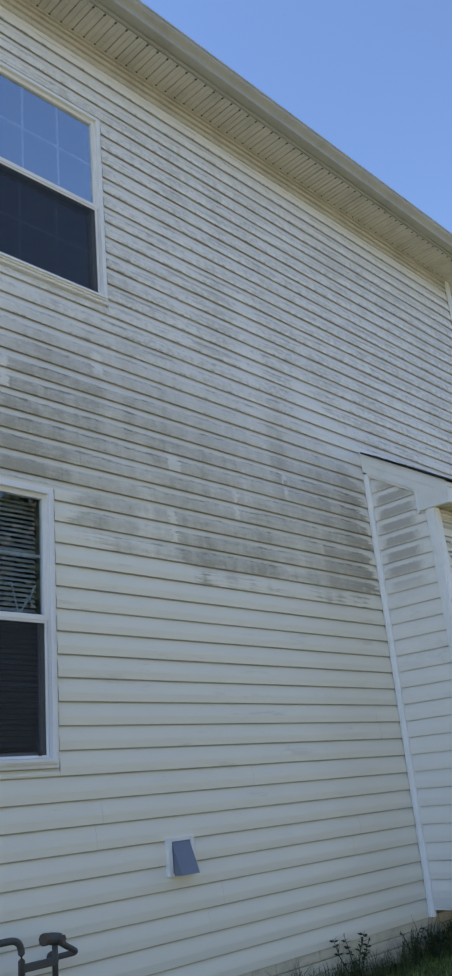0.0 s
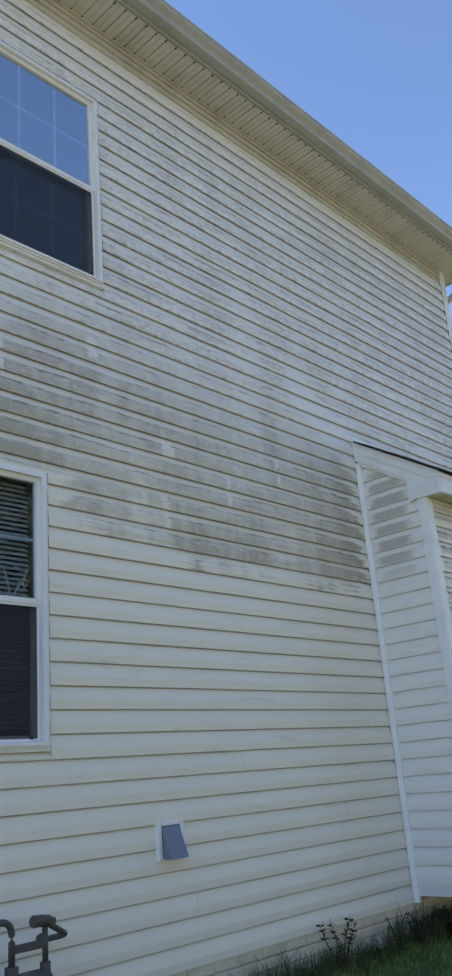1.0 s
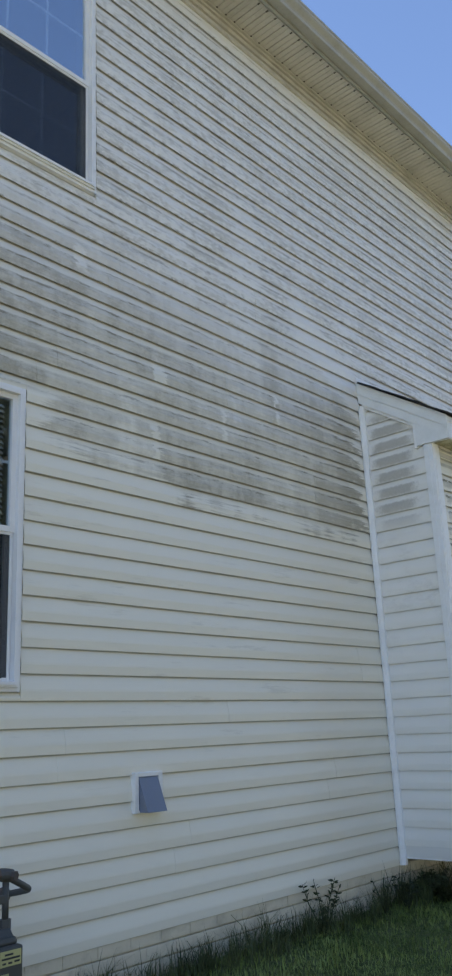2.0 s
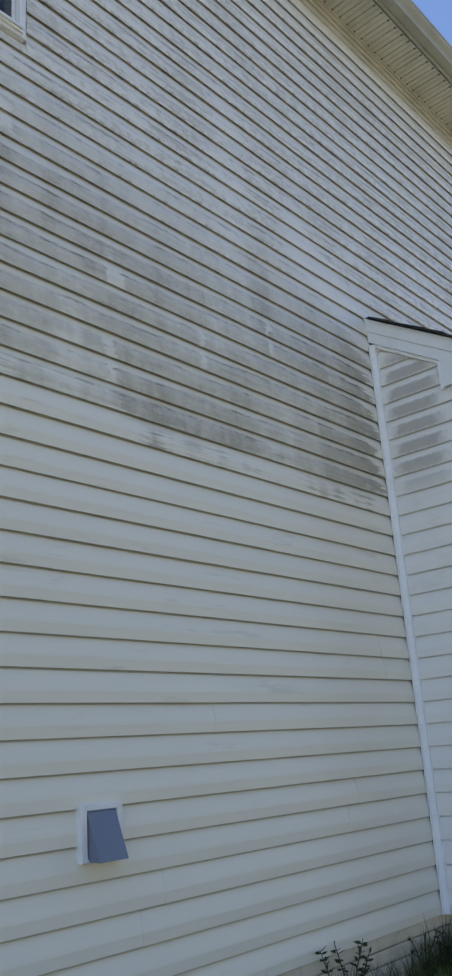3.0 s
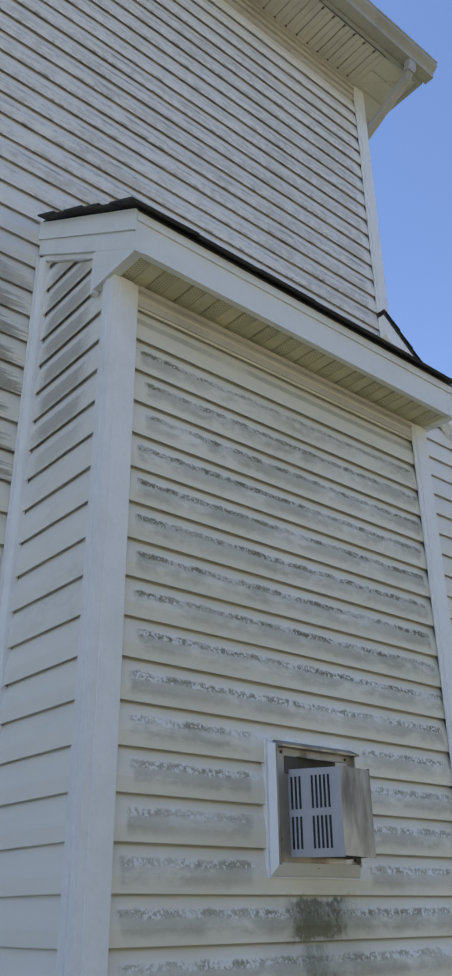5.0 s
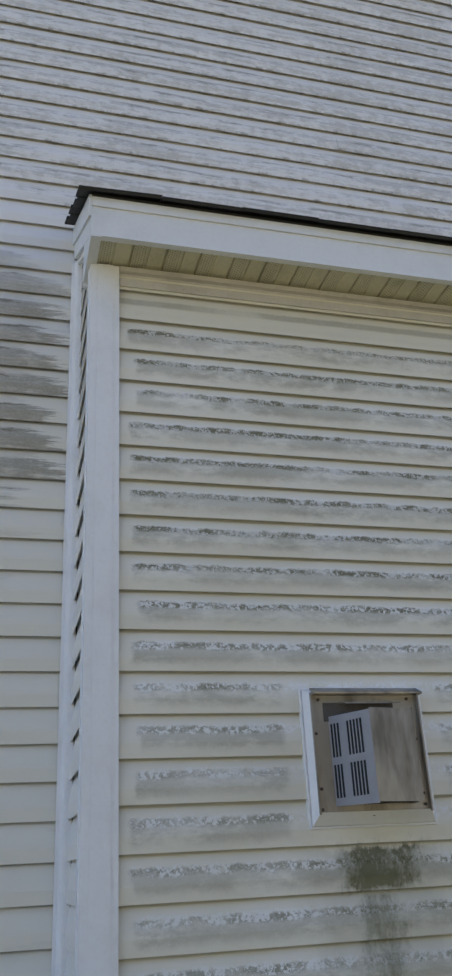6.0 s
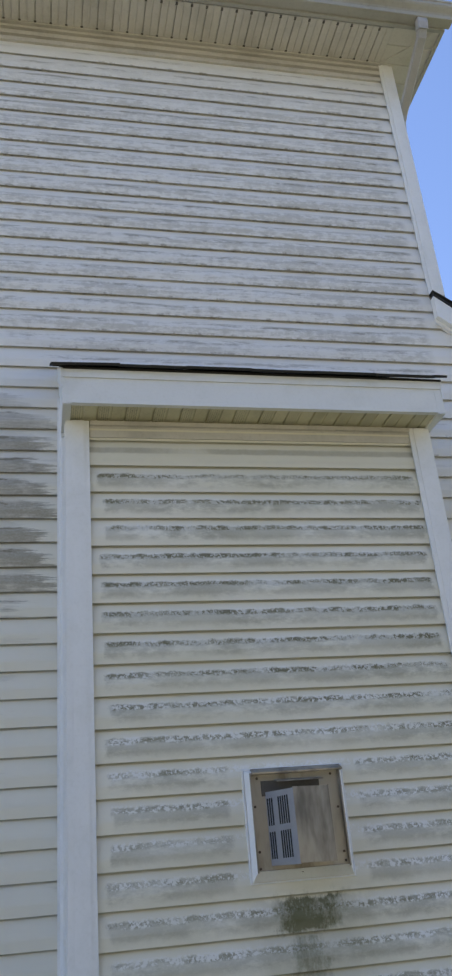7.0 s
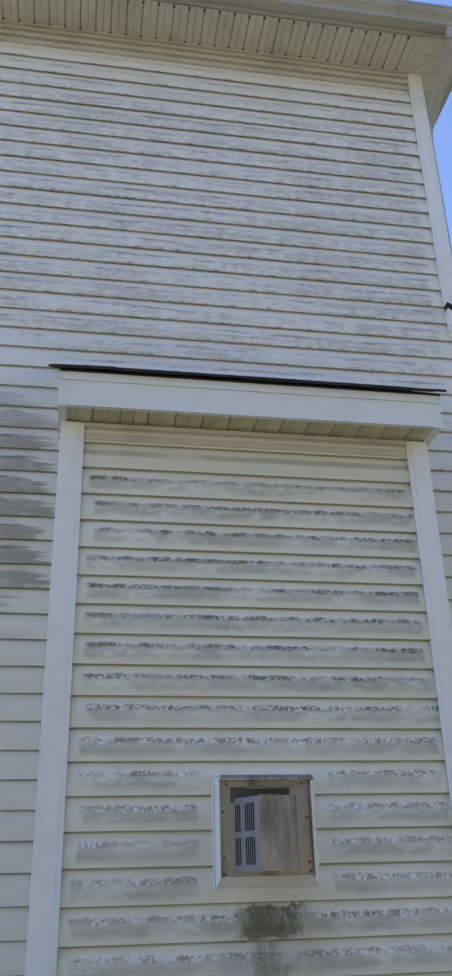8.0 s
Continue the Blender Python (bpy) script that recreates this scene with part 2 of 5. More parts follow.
def chase_front_siding():
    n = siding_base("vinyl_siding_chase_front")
    y, z, v = n.y, n.z, n.v
    rag = n.noise(14, 6, 0.78, (1, 1, 1.2))
    fine = n.noise(75, 4, 0.75, (1, 1, 1))
    soft = n.noise(4.0, 4, 0.65, (1, 1, 2.5), (0, 2, 0))
    edge = n.add(n.add(n.add(v, -0.07), n.mul(n.add(rag, -0.5), 0.26)), n.add(n.mul(n.add(soft, -0.5), 0.14), n.mul(n.rowrand, 0.10)))
    ends = n.band(n.add(n.add(y, n.mul(n.add(n.noise(11, 5, 0.75), -0.5), 0.10)), n.mul(n.rowrand, 0.10)), 7.015, 8.485, 0.012)
    body = n.mul(n.mul(n.band(edge, 0.12, 0.62, 0.12, 0.03), ends), n.step(n.noise(4.5, 6, 0.75, (1, 0.8, 1.8)), 0.34, 0.56))
    line = n.mul(n.mul(n.band(edge, 0.47, 0.64, 0.05, 0.03), ends), n.step(n.add(n.mul(fine, 0.6), n.mul(soft, 0.4)), 0.40, 0.48))
    high = n.band(z, 2.05, 3.20, 0.30, 0.10)
    any_z = n.step(z, 3.20, 3.26, 1.0, 0.0)
    dirt = n.mul(n.add(n.mul(n.mul(body, n.step(n.noise(1.7, 3, 0.6, (1, 1, 2.2), (0, 7, 0)), 0.32, 0.62, 0.55, 1.15)), n.add(0.38, n.mul(high, 0.05))), n.mul(line, n.add(0.36, n.mul(high, 0.30)))), any_z)
    # chalky flakes along the same line lower down
    flake = n.mul(n.mul(n.band(edge, 0.46, 0.70, 0.05), ends), n.mul(n.step(n.add(n.mul(fine, 0.6), n.mul(rag, 0.4)), 0.485, 0.53), n.step(z, 2.0, 2.5, 1.0, 0.70)))
    dirt = n.mul(dirt, n.add(1.0, n.mul(flake, -0.95)))
    n.clean = n.mix(n.mul(flake, 0.8), n.clean, (0.86, 0.85, 0.83))
    # the panels round the vent stay clean
    halo = n.mul(n.band(n.add(y, n.mul(n.add(rag, -0.5), 0.05)), 7.475, 8.005, 0.015), n.band(z, 1.452, 1.930, 0.02))
    dirt = n.mul(dirt, n.add(1.0, n.mul(halo, -0.9)))
    # brown smears under the top two laps
    smear = n.mul(n.mul(n.band(n.add(v, n.mul(n.add(rag, -0.5), 0.10)), 0.50, 0.74, 0.05), n.step(z, 3.17, 3.20)), n.step(n.noise(3, 4, 0.6, (1, 1, 1)), 0.30, 0.52, 0.35, 1.0))
    dirt = n.mx(dirt, n.mul(smear, 0.42))
    # olive mould below the vent
    wob = n.add(n.mul(n.add(n.noise(9, 6, 0.8, (1, 1, 0.6)), -0.5), 0.24), n.mul(n.add(n.noise(40, 4, 0.7), -0.5), 0.05))
    run = n.mul(n.band(n.add(y, wob), 7.645, 7.850, 0.04), n.band(n.add(z, n.mul(wob, 0.35)), 1.312, 1.424, 0.012, 0.008))
    run2 = n.mul(n.band(n.add(y, wob), 7.680, 7.795, 0.03), n.band(z, 0.85, 1.300, 0.15, 0.008))
    aura = n.mul(n.band(n.add(y, wob), 7.54, 7.96, 0.10), n.band(n.add(z, wob), 1.0, 1.43, 0.25, 0.02))
    blot = n.step(n.noise(11, 6, 0.8, (1, 1, 0.6)), 0.30, 0.66, 0.25, 1.0)
    mould = n.add(n.add(n.mul(n.mul(run, blot), 0.86), n.mul(n.mul(run2, n.step(n.noise(9, 6, 0.8, (1, 1, 0.5), (0, 4, 0)), 0.34, 0.64, 0.10, 1.0)), 0.50)), n.mul(aura, 0.20))
    # yellow grime; its rise near the top paints in the soffit's warm reflection
    yellow = n.mul(n.step(n.add(n.noise(2, 4, 0.65), n.mul(n.step(z, 3.1, 3.4), 0.35)), 0.25, 0.7), 0.38)
    n.clean = n.mix(yellow, n.clean, (0.60, 0.565, 0.40))
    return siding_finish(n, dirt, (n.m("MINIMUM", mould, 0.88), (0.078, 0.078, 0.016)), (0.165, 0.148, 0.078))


def chase_side_siding():
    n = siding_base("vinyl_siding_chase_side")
    # bluer vinyl paints in the skylight that this side catches
    n.clean = n.mix(0.75, n.clean, (0.80, 0.785, 0.745))
    x, z, v = n.x, n.z, n.v
    rag = n.noise(26, 6, 0.8)
    edge = n.add(v, n.mul(n.add(rag, -0.5), 0.36))
    xx = n.add(x, n.mul(n.add(n.noise(13, 6, 0.8), -0.5), 0.20))
    body = n.mul(n.band(edge, 0.03, 0.64, 0.12, 0.09), n.band(xx, -4.01, -3.685, 0.05, 0.06))
    level = n.mul(n.step(z, 2.72, 3.05), n.step(z, 3.72, 3.85, 1.0, 0.0))
    faint = n.mul(n.mul(n.band(z, 2.0, 2.8, 0.3), n.step(n.noise(4, 4, 0.65, (1, 1, 2)), 0.5, 0.7)), 0.18)
    dirt = n.mx(n.mul(n.mul(body, level), 0.55), faint)
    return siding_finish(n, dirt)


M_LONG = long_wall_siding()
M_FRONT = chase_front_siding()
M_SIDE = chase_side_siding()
M_TRIM = plain("white_vinyl_trim", (0.83, 0.83, 0.82), 0.4, grime=0.20, scale=5, grime_color=(0.36, 0.36, 0.26))
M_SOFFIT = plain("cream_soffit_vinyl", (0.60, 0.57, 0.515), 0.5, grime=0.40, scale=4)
M_OLIVE = plain("olive_soffit_vinyl", (0.66, 0.62, 0.44), 0.5, grime=0.45, scale=5, grime_color=(0.22, 0.21, 0.10))
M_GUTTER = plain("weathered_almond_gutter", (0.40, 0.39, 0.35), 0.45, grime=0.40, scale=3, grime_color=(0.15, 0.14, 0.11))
M_SPOUT = plain("weathered_white_spout", (0.42, 0.41, 0.41), 0.4, grime=0.35, scale=6)
M_FASCIA = plain("white_coil_fascia", (0.78, 0.79, 0.78), 0.4, grime=0.18, scale=5, grime_color=(0.3, 0.3, 0.22))
M_SHEATH = plain("wall_sheathing", (0.3, 0.27, 0.22), 0.8)
M_FRAME = plain("white_window_vinyl", (0.80, 0.80, 0.80), 0.35, grime=0.10, scale=7)
M_ROOM = plain("room_paint", (0.30, 0.29, 0.27), 0.7)
M_BLIND = plain("blind_slat", (0.78, 0.77, 0.74), 0.5, grime=0.15)
M_TWIG = plain("white_twig_reflection", (0.75, 0.74, 0.70), 0.6)
M_METER = plain("grey_meter_enamel", (0.058, 0.062, 0.058), 0.5, grime=0.6, scale=14, grime_color=(0.06, 0.06, 0.055))
M_PIPE = plain("grey_painted_pipe", (0.066, 0.070, 0.068), 0.5, grime=0.6, scale=18, grime_color=(0.07, 0.06, 0.05))
M_RUST = plain("rusty_fitting", (0.09, 0.075, 0.065), 0.75, grime=0.5, scale=20, grime_color=(0.12, 0.06, 0.03))
M_TAG = plain("yellow_tag", (0.46, 0.44, 0.20), 0.5, grime=0.35, scale=16)
M_PRINT = plain("dark_print", (0.03, 0.03, 0.03), 0.6)
M_PAPER = plain("pale_label", (0.45, 0.46, 0.42), 0.55, grime=0.3)
# grey plastic; the blue of reflected sky is mixed into this base
M_FLAP = plain("slate_plastic_flap", (0.17, 0.20, 0.27), 0.35, grime=0.2)
# flat brown-black that paints the shade inside holes and recesses
M_HOLE_SHADE = plain("hole_shade", (0.10, 0.088, 0.075), 0.7, grime=0.5)
# near-black that paints the shade inside slots, throat and cavity
M_DARK = plain("cavity_shade", (0.02, 0.02, 0.02), 0.8)


def stainless():
    n = Nodes("stained_stainless_steel")
    brush = n.noise(60, 3, 0.6, (1, 1, 0.05))
    stain = n.step(n.noise(9, 4, 0.6, (1, 1, 0.30)), 0.38, 0.66)
    n.bump(brush, 0.3, 0.0006)
    col = n.mix(n.mul(stain, 0.8), (0.44, 0.41, 0.36), (0.17, 0.148, 0.115))
    return n.out(col, n.add(0.42, n.mul(stain, 0.2)), 0.75)


M_STEEL = stainless()
M_GALV = plain("galvanised_cap_side", (0.36, 0.36, 0.38), 0.4, metal=0.4, grime=0.3, scale=12)


def shingle():
    n = Nodes("dark_asphalt_shingle")
    grit = n.noise(420, 2, 0.6)
    tone = n.noise(6, 3, 0.6)
    n.bump(grit, 0.9, 0.003)
    col = n.mix(n.add(n.mul(grit, 0.5), n.mul(n.random(), 0.4)), (0.014, 0.014, 0.016), (0.055, 0.052, 0.05))
    return n.out(n.mix(n.mul(tone, 0.3), col, (0.03, 0.03, 0.028)), 0.9)


def brick_paint():
    n = Nodes("cream_painted_brick")
    fine = n.noise(120, 4, 0.7)
    stain = n.step(n.noise(5, 4, 0.65, (1, 1, 1.5)), 0.45, 0.72)
    n.bump(n.add(fine, n.mul(n.noise(24, 3, 0.6), 1.5)), 0.6, 0.003)
    col = n.mix(n.mul(n.random(), 0.35), (0.66, 0.60, 0.47), (0.58, 0.52, 0.39))
    return n.out(n.mix(n.mul(stain, 0.35), col, (0.28, 0.24, 0.17)), 0.75)


def soil():
    n = Nodes("lawn_soil")
    a, b = n.noise(1.3, 5, 0.65), n.noise(30, 4, 0.7)
    n.bump(b, 0.9, 0.03)
    col = n.mix(n.step(b, 0.35, 0.7), (0.050, 0.070, 0.020), (0.110, 0.130, 0.045))
    # unseen open lawn, coloured pale straw to bounce warm light onto the wall
    tone = n.add(n.mul(b, 0.55), n.mul(n.noise(0.5, 6, 0.7, shift=(3, 1, 0)), 0.45))
    bounce_straw = n.mix(n.step(tone, 0.36, 0.62), (0.125, 0.124, 0.066), (0.262, 0.250, 0.166))
    open_lawn = n.step(n.add(n.x, n.mul(a, 0.8)), -1.6, -0.4)
    return n.out(n.mix(n.mx(open_lawn, n.mul(n.step(a, 0.4, 0.7), 0.25)), col, bounce_straw), 0.95, 0.0, 0.1)


def leaf(name, dark, light, rough=0.6):
    n = Nodes(name)
    rnd = n.t.nodes.new("ShaderNodeNewGeometry").outputs["Random Per Island"]
    patch = n.step(n.noise(2.6, 4, 0.7), 0.36, 0.62)
    return n.out(n.mix(n.add(n.mul(rnd, 0.5), n.mul(patch, 0.5)), dark, light), rough, 0.0, 0.25)


def glass(name, gloss, tint):
    """A double pane: a set mirror share over a clear, slightly tinted one."""
    mat = bpy.data.materials.new(name)
    mat.use_nodes = True
    t = mat.node_tree
    t.nodes.remove(t.nodes["Principled BSDF"])
    mixer, clear, shine = (t.nodes.new(k) for k in ("ShaderNodeMixShader", "ShaderNodeBsdfTransparent", "ShaderNodeBsdfGlossy"))
    clear.inputs[0].default_value = (*tint, 1)
    shine.inputs["Roughness"].default_value = 0.01
    shine.inputs["Color"].default_value = (0.92, 0.96, 1.0, 1)
    mixer.inputs[0].default_value = gloss
    t.links.new(clear.outputs[0], mixer.inputs[1])
    t.links.new(shine.outputs[0], mixer.inputs[2])
    t.links.new(mixer.outputs[0], t.nodes["Material Output"].inputs[0])
    return mat


def screen_mesh():
    """Fine insect mesh: a dark woven layer that lets part of the light through."""
    n = Nodes("insect_screen")
    n.out((0.013, 0.014, 0.016), 0.6)
    clear = n.t.nodes.new("ShaderNodeBsdfTransparent")
    mixer = n.t.nodes.new("ShaderNodeMixShader")
    mixer.inputs[0].default_value = 0.50
    n.t.links.new(clear.outputs[0], mixer.inputs[1])
    n.t.links.new(n.bsdf.outputs[0], mixer.inputs[2])
    n.t.links.new(mixer.outputs[0], n.t.nodes["Material Output"].inputs[0])
    return n.mat


M_SHINGLE, M_BRICK, M_SOIL = shingle(), brick_paint(), soil()
# same glass twice; mirror share raised upstairs, lowered downstairs, to set the reflections
M_GLASS = glass("strong_mirror_glass", 0.42, (0.75, 0.80, 0.82))
M_CLEAR = glass("weak_mirror_glass", 0.09, (0.75, 0.80, 0.82))
M_SCREEN = screen_mesh()
M_GRASS = leaf("grass_blade", (0.060, 0.098, 0.020), (0.30, 0.37, 0.100))
M_TUFT = leaf("tall_grass_blade", (0.030, 0.048, 0.016), (0.105, 0.125, 0.050))
M_WEED = leaf("dark_weed_leaf", (0.014, 0.024, 0.010), (0.050, 0.062, 0.026))
M_DRY = leaf("dry_stalk", (0.14, 0.10, 0.055), (0.22, 0.17, 0.10))
M_TREE = leaf("tree_leaf", (0.014, 0.020, 0.007), (0.034, 0.042, 0.016))
M_BARK = plain("bark", (0.09, 0.07, 0.055), 0.9, grime=0.5, scale=12, bump=0.01)


# ---- mesh helpers ----
def mesh_of(bm, name, material, smooth=False):
    me = bpy.data.meshes.new(name)
    bmesh.ops.recalc_face_normals(bm, faces=bm.faces)
    bm.to_mesh(me)
    bm.free()
    me.materials.append(material)
    if smooth:
        for p in me.polygons:
            p.use_smooth = True
    return me


def part(name, bm, material, parent=None, label="", smooth=False):
    ob = new(name, mesh_of(bm, name, material, smooth))
    ob.parent = parent
    return tagged(ob, label)


def empty(name, place=(0, 0, 0)):
    ob = new(name)
    ob.location = place
    ob.empty_display_size = 0.1
    return ob


def add_box(bm, x0, x1, y0, y1, z0, z1, bevel=0.0):
    made = bmesh.ops.create_cube(bm, size=1.0)
    bmesh.ops.transform(bm, matrix=Matrix.Translation(((x0 + x1) / 2, (y0 + y1) / 2, (z0 + z1) / 2)) @ Matrix.Diagonal((x1 - x0, y1 - y0, z1 - z0, 1)), verts=made["verts"])
    if bevel:
        edges = list({e for v in made["verts"] for e in v.link_edges})
        bmesh.ops.bevel(bm, geom=edges, offset=bevel, segments=2, affect="EDGES", profile=0.5)
    return bm


def box(x0, x1, y0, y1, z0, z1, bevel=0.0):
    return add_box(bmesh.new(), x0, x1, y0, y1, z0, z1, bevel)


def extrude_shape(pts, along, bm=None):
    """A prism: the closed outline pts moved by the vector along."""
    bm = bm or bmesh.new()
    a = [bm.verts.new(p) for p in pts]
    b = [bm.verts.new(Vector(p) + Vector(along)) for p in pts]
    bm.faces.new(a)
    bm.faces.new(b[::-1])
    for i in range(len(a)):
        j = (i + 1) % len(a)
        bm.faces.new((a[j], a[i], b[i], b[j]))
    return bm


def tube(points, radius, sides=12, bm=None):
    """A round pipe along a polyline, with mitred bends."""
    bm = bm or bmesh.new()
    pts = [Vector(p) for p in points]
    rings = []
    for i, p in enumerate(pts):
        d = (pts[min(i + 1, len(pts) - 1)] - pts[max(i - 1, 0)]).normalized()
        q = d.to_track_quat("Z", "Y")
        r = radius[i] if isinstance(radius, (list, tuple)) else radius
        rings.append([bm.verts.new(p + q @ Vector((math.cos(a) * r, math.sin(a) * r, 0))) for a in (2 * math.pi * k / sides for k in range(sides))])
    for a, b in zip(rings, rings[1:]):
        for k in range(sides):
            bm.faces.new((a[k], a[(k + 1) % sides], b[(k + 1) % sides], b[k]))
    bm.faces.new(rings[0][::-1])
    bm.faces.new(rings[-1])
    return bm


def rounded_bend(a, b, c, r, n=6):
    """Points from a to c that round off the corner b."""
    a, b, c = Vector(a), Vector(b), Vector(c)
    p, q = b + (a - b).normalized() * r, b + (c - b).normalized() * r
    return [a] + [p.lerp(b, t).lerp(b.lerp(q, t), t) for t in (k / n for k in range(n + 1))] + [c]


# ---- ground: one sheet, falling gently away from the house ----
def ground_height(x, y):
    fall = 0.20 - 0.26 * min(1.0, max(0.0, (x + 4.1) / 3.4)) ** 0.8 if x > -4.1 else 0.20
    return fall + 0.025 * noise.noise((x * 0.9, y * 0.9, 0.3)) + 0.010 * noise.noise((x * 4, y * 4, 1.3))


def build_ground():
    bm = bmesh.new()
    xs = [-1500, -300, -60, -20, -8, -5] + [-4.6 + 0.15 * i for i in range(38)] + [2, 4, 8, 16, 40, 120, 400, 1500]
    ys = [-1500, -300, -60, -20, -8, -3, 0, 1.5] + [2.4 + 0.15 * i for i in range(50)] + [10.5, 12, 15, 20, 40, 120, 400, 1500]
    rows = [[bm.verts.new((x, y, ground_height(x, y))) for y in ys] for x in xs]
    for a, b in zip(rows, rows[1:]):
        for j in range(len(ys) - 1):
            bm.faces.new((a[j], b[j], b[j + 1], a[j + 1]))
    ob = part("ground", bm, M_SOIL, smooth=True)
    tagged(ob, "shaded green lawn and soil falling away from the house", "ground", kind="structure")


build_ground()


# ---- house shell ----
WIN_UP = (3.100, 4.084, 4.55, 6.115)       # y0, y1, z0, z1 of the outer frames
WIN_LOW = (2.625, 3.611, 1.604, 3.144)


def build_walls():
    holes = [WIN_UP, WIN_LOW]
    bm = bmesh.new()
    zs = sorted({0.42, ZTOP + 0.12, *(h[2] + 0.02 for h in holes), *(h[3] - 0.02 for h in holes)})
    for z0, z1 in zip(zs, zs[1:]):
        y = YL
        for h in sorted(holes):
            if h[2] + 0.02 <= z0 and z1 <= h[3] - 0.02:
                add_box(bm, XW - 0.17, XW - 0.02, y, h[0] + 0.02, z0, z1)
                y = h[1] - 0.02
        add_box(bm, XW - 0.17, XW - 0.02, y, YC - 0.02, z0, z1)
    wall = part("wall_east", bm, M_SHEATH)
    tagged(wall, "two-storey house wall clad in mildewed off-white vinyl siding", "wall", kind="structure")
    # unseen walls that close the house so no sun leaks through
    for name, b in (("wall_south", (XB, XW - 0.17, YL, YL + 0.15)), ("wall_west", (XB, XB + 0.15, YL, YC)), ("wall_north", (XB, XW - 0.17, YC - 0.15, YC - 0.005))):
        ob = part(name, box(b[0], b[1], b[2], b[3], 0.1, ZSOF), M_TRIM)
        tagged(ob, "plain off-white outer wall of the house", "wall", kind="structure")
    bm = bmesh.new()
    add_box(bm, XW - 0.02, XF - 0.02, YS + 0.045, YE - 0.02, ZCH, 3.44)
    chase = part("wall_chase", bm, M_SHEATH)
    tagged(chase, "fireplace bump-out clad in mildewed vinyl siding", "wall", kind="structure")
    part("underside", box(XW - 0.015, XF - 0.004, YS + 0.026, YE - 0.004, ZCH - 0.012, ZCH - 0.001), M_TRIM, chase)
    # upper triangle of the chase under its shed roof
    part("roof_core", extrude_shape([(XW - 0.02, YS + 0.045, 3.435), (XF - 0.02, YS + 0.045, 3.435), (XF - 0.02, YS + 0.045, 3.66), (XW - 0.02, YS + 0.045, 4.05)], (0, YE - YS - 0.065, 0)), M_SHEATH, chase)
    wing = part("wall_wing", extrude_shape([(XW - 0.17, YC, 0.2), (XW - 0.17, 12.6, 0.2), (XW - 0.17, 12.6, 1.85), (XW - 0.17, YC, 4.50)], (0.15, 0, 0)), M_SHEATH)
    tagged(wing, "low wing wall continuing flush beside the tall house wall", "wall", kind="structure")
    return wall, chase, wing


WALL, CHASE, WING = build_walls()


def siding_mesh(name, material):
    """One course, one metre long, facing +x; its lower edge at z = 0."""
    prof = [(-0.026, 0.030), (-0.0034, 0.031), (-0.0028, 0.0), (-0.0006, 0.0006), (0.0, 0.003), (0.0020, 0.044), (0.0006, 0.056), (-0.0052, 0.086), (-0.0145, C - 0.001), (-0.0165, C + 0.028), (-0.026, C + 0.028)]
    return mesh_of(extrude_shape([(x, 0, z) for x, z in prof], (0, 1, 0)), name, material)


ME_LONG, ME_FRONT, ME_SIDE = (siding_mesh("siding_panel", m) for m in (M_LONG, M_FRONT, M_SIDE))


def lay(mesh, parent, x, y0, y1, z, turn=0.0):
    ob = new("siding_panel", mesh)
    ob.location, ob.scale, ob.rotation_euler = (x, y0, z), (1, y1 - y0, 1), (0, 0, turn)
    ob.parent = parent
    return ob


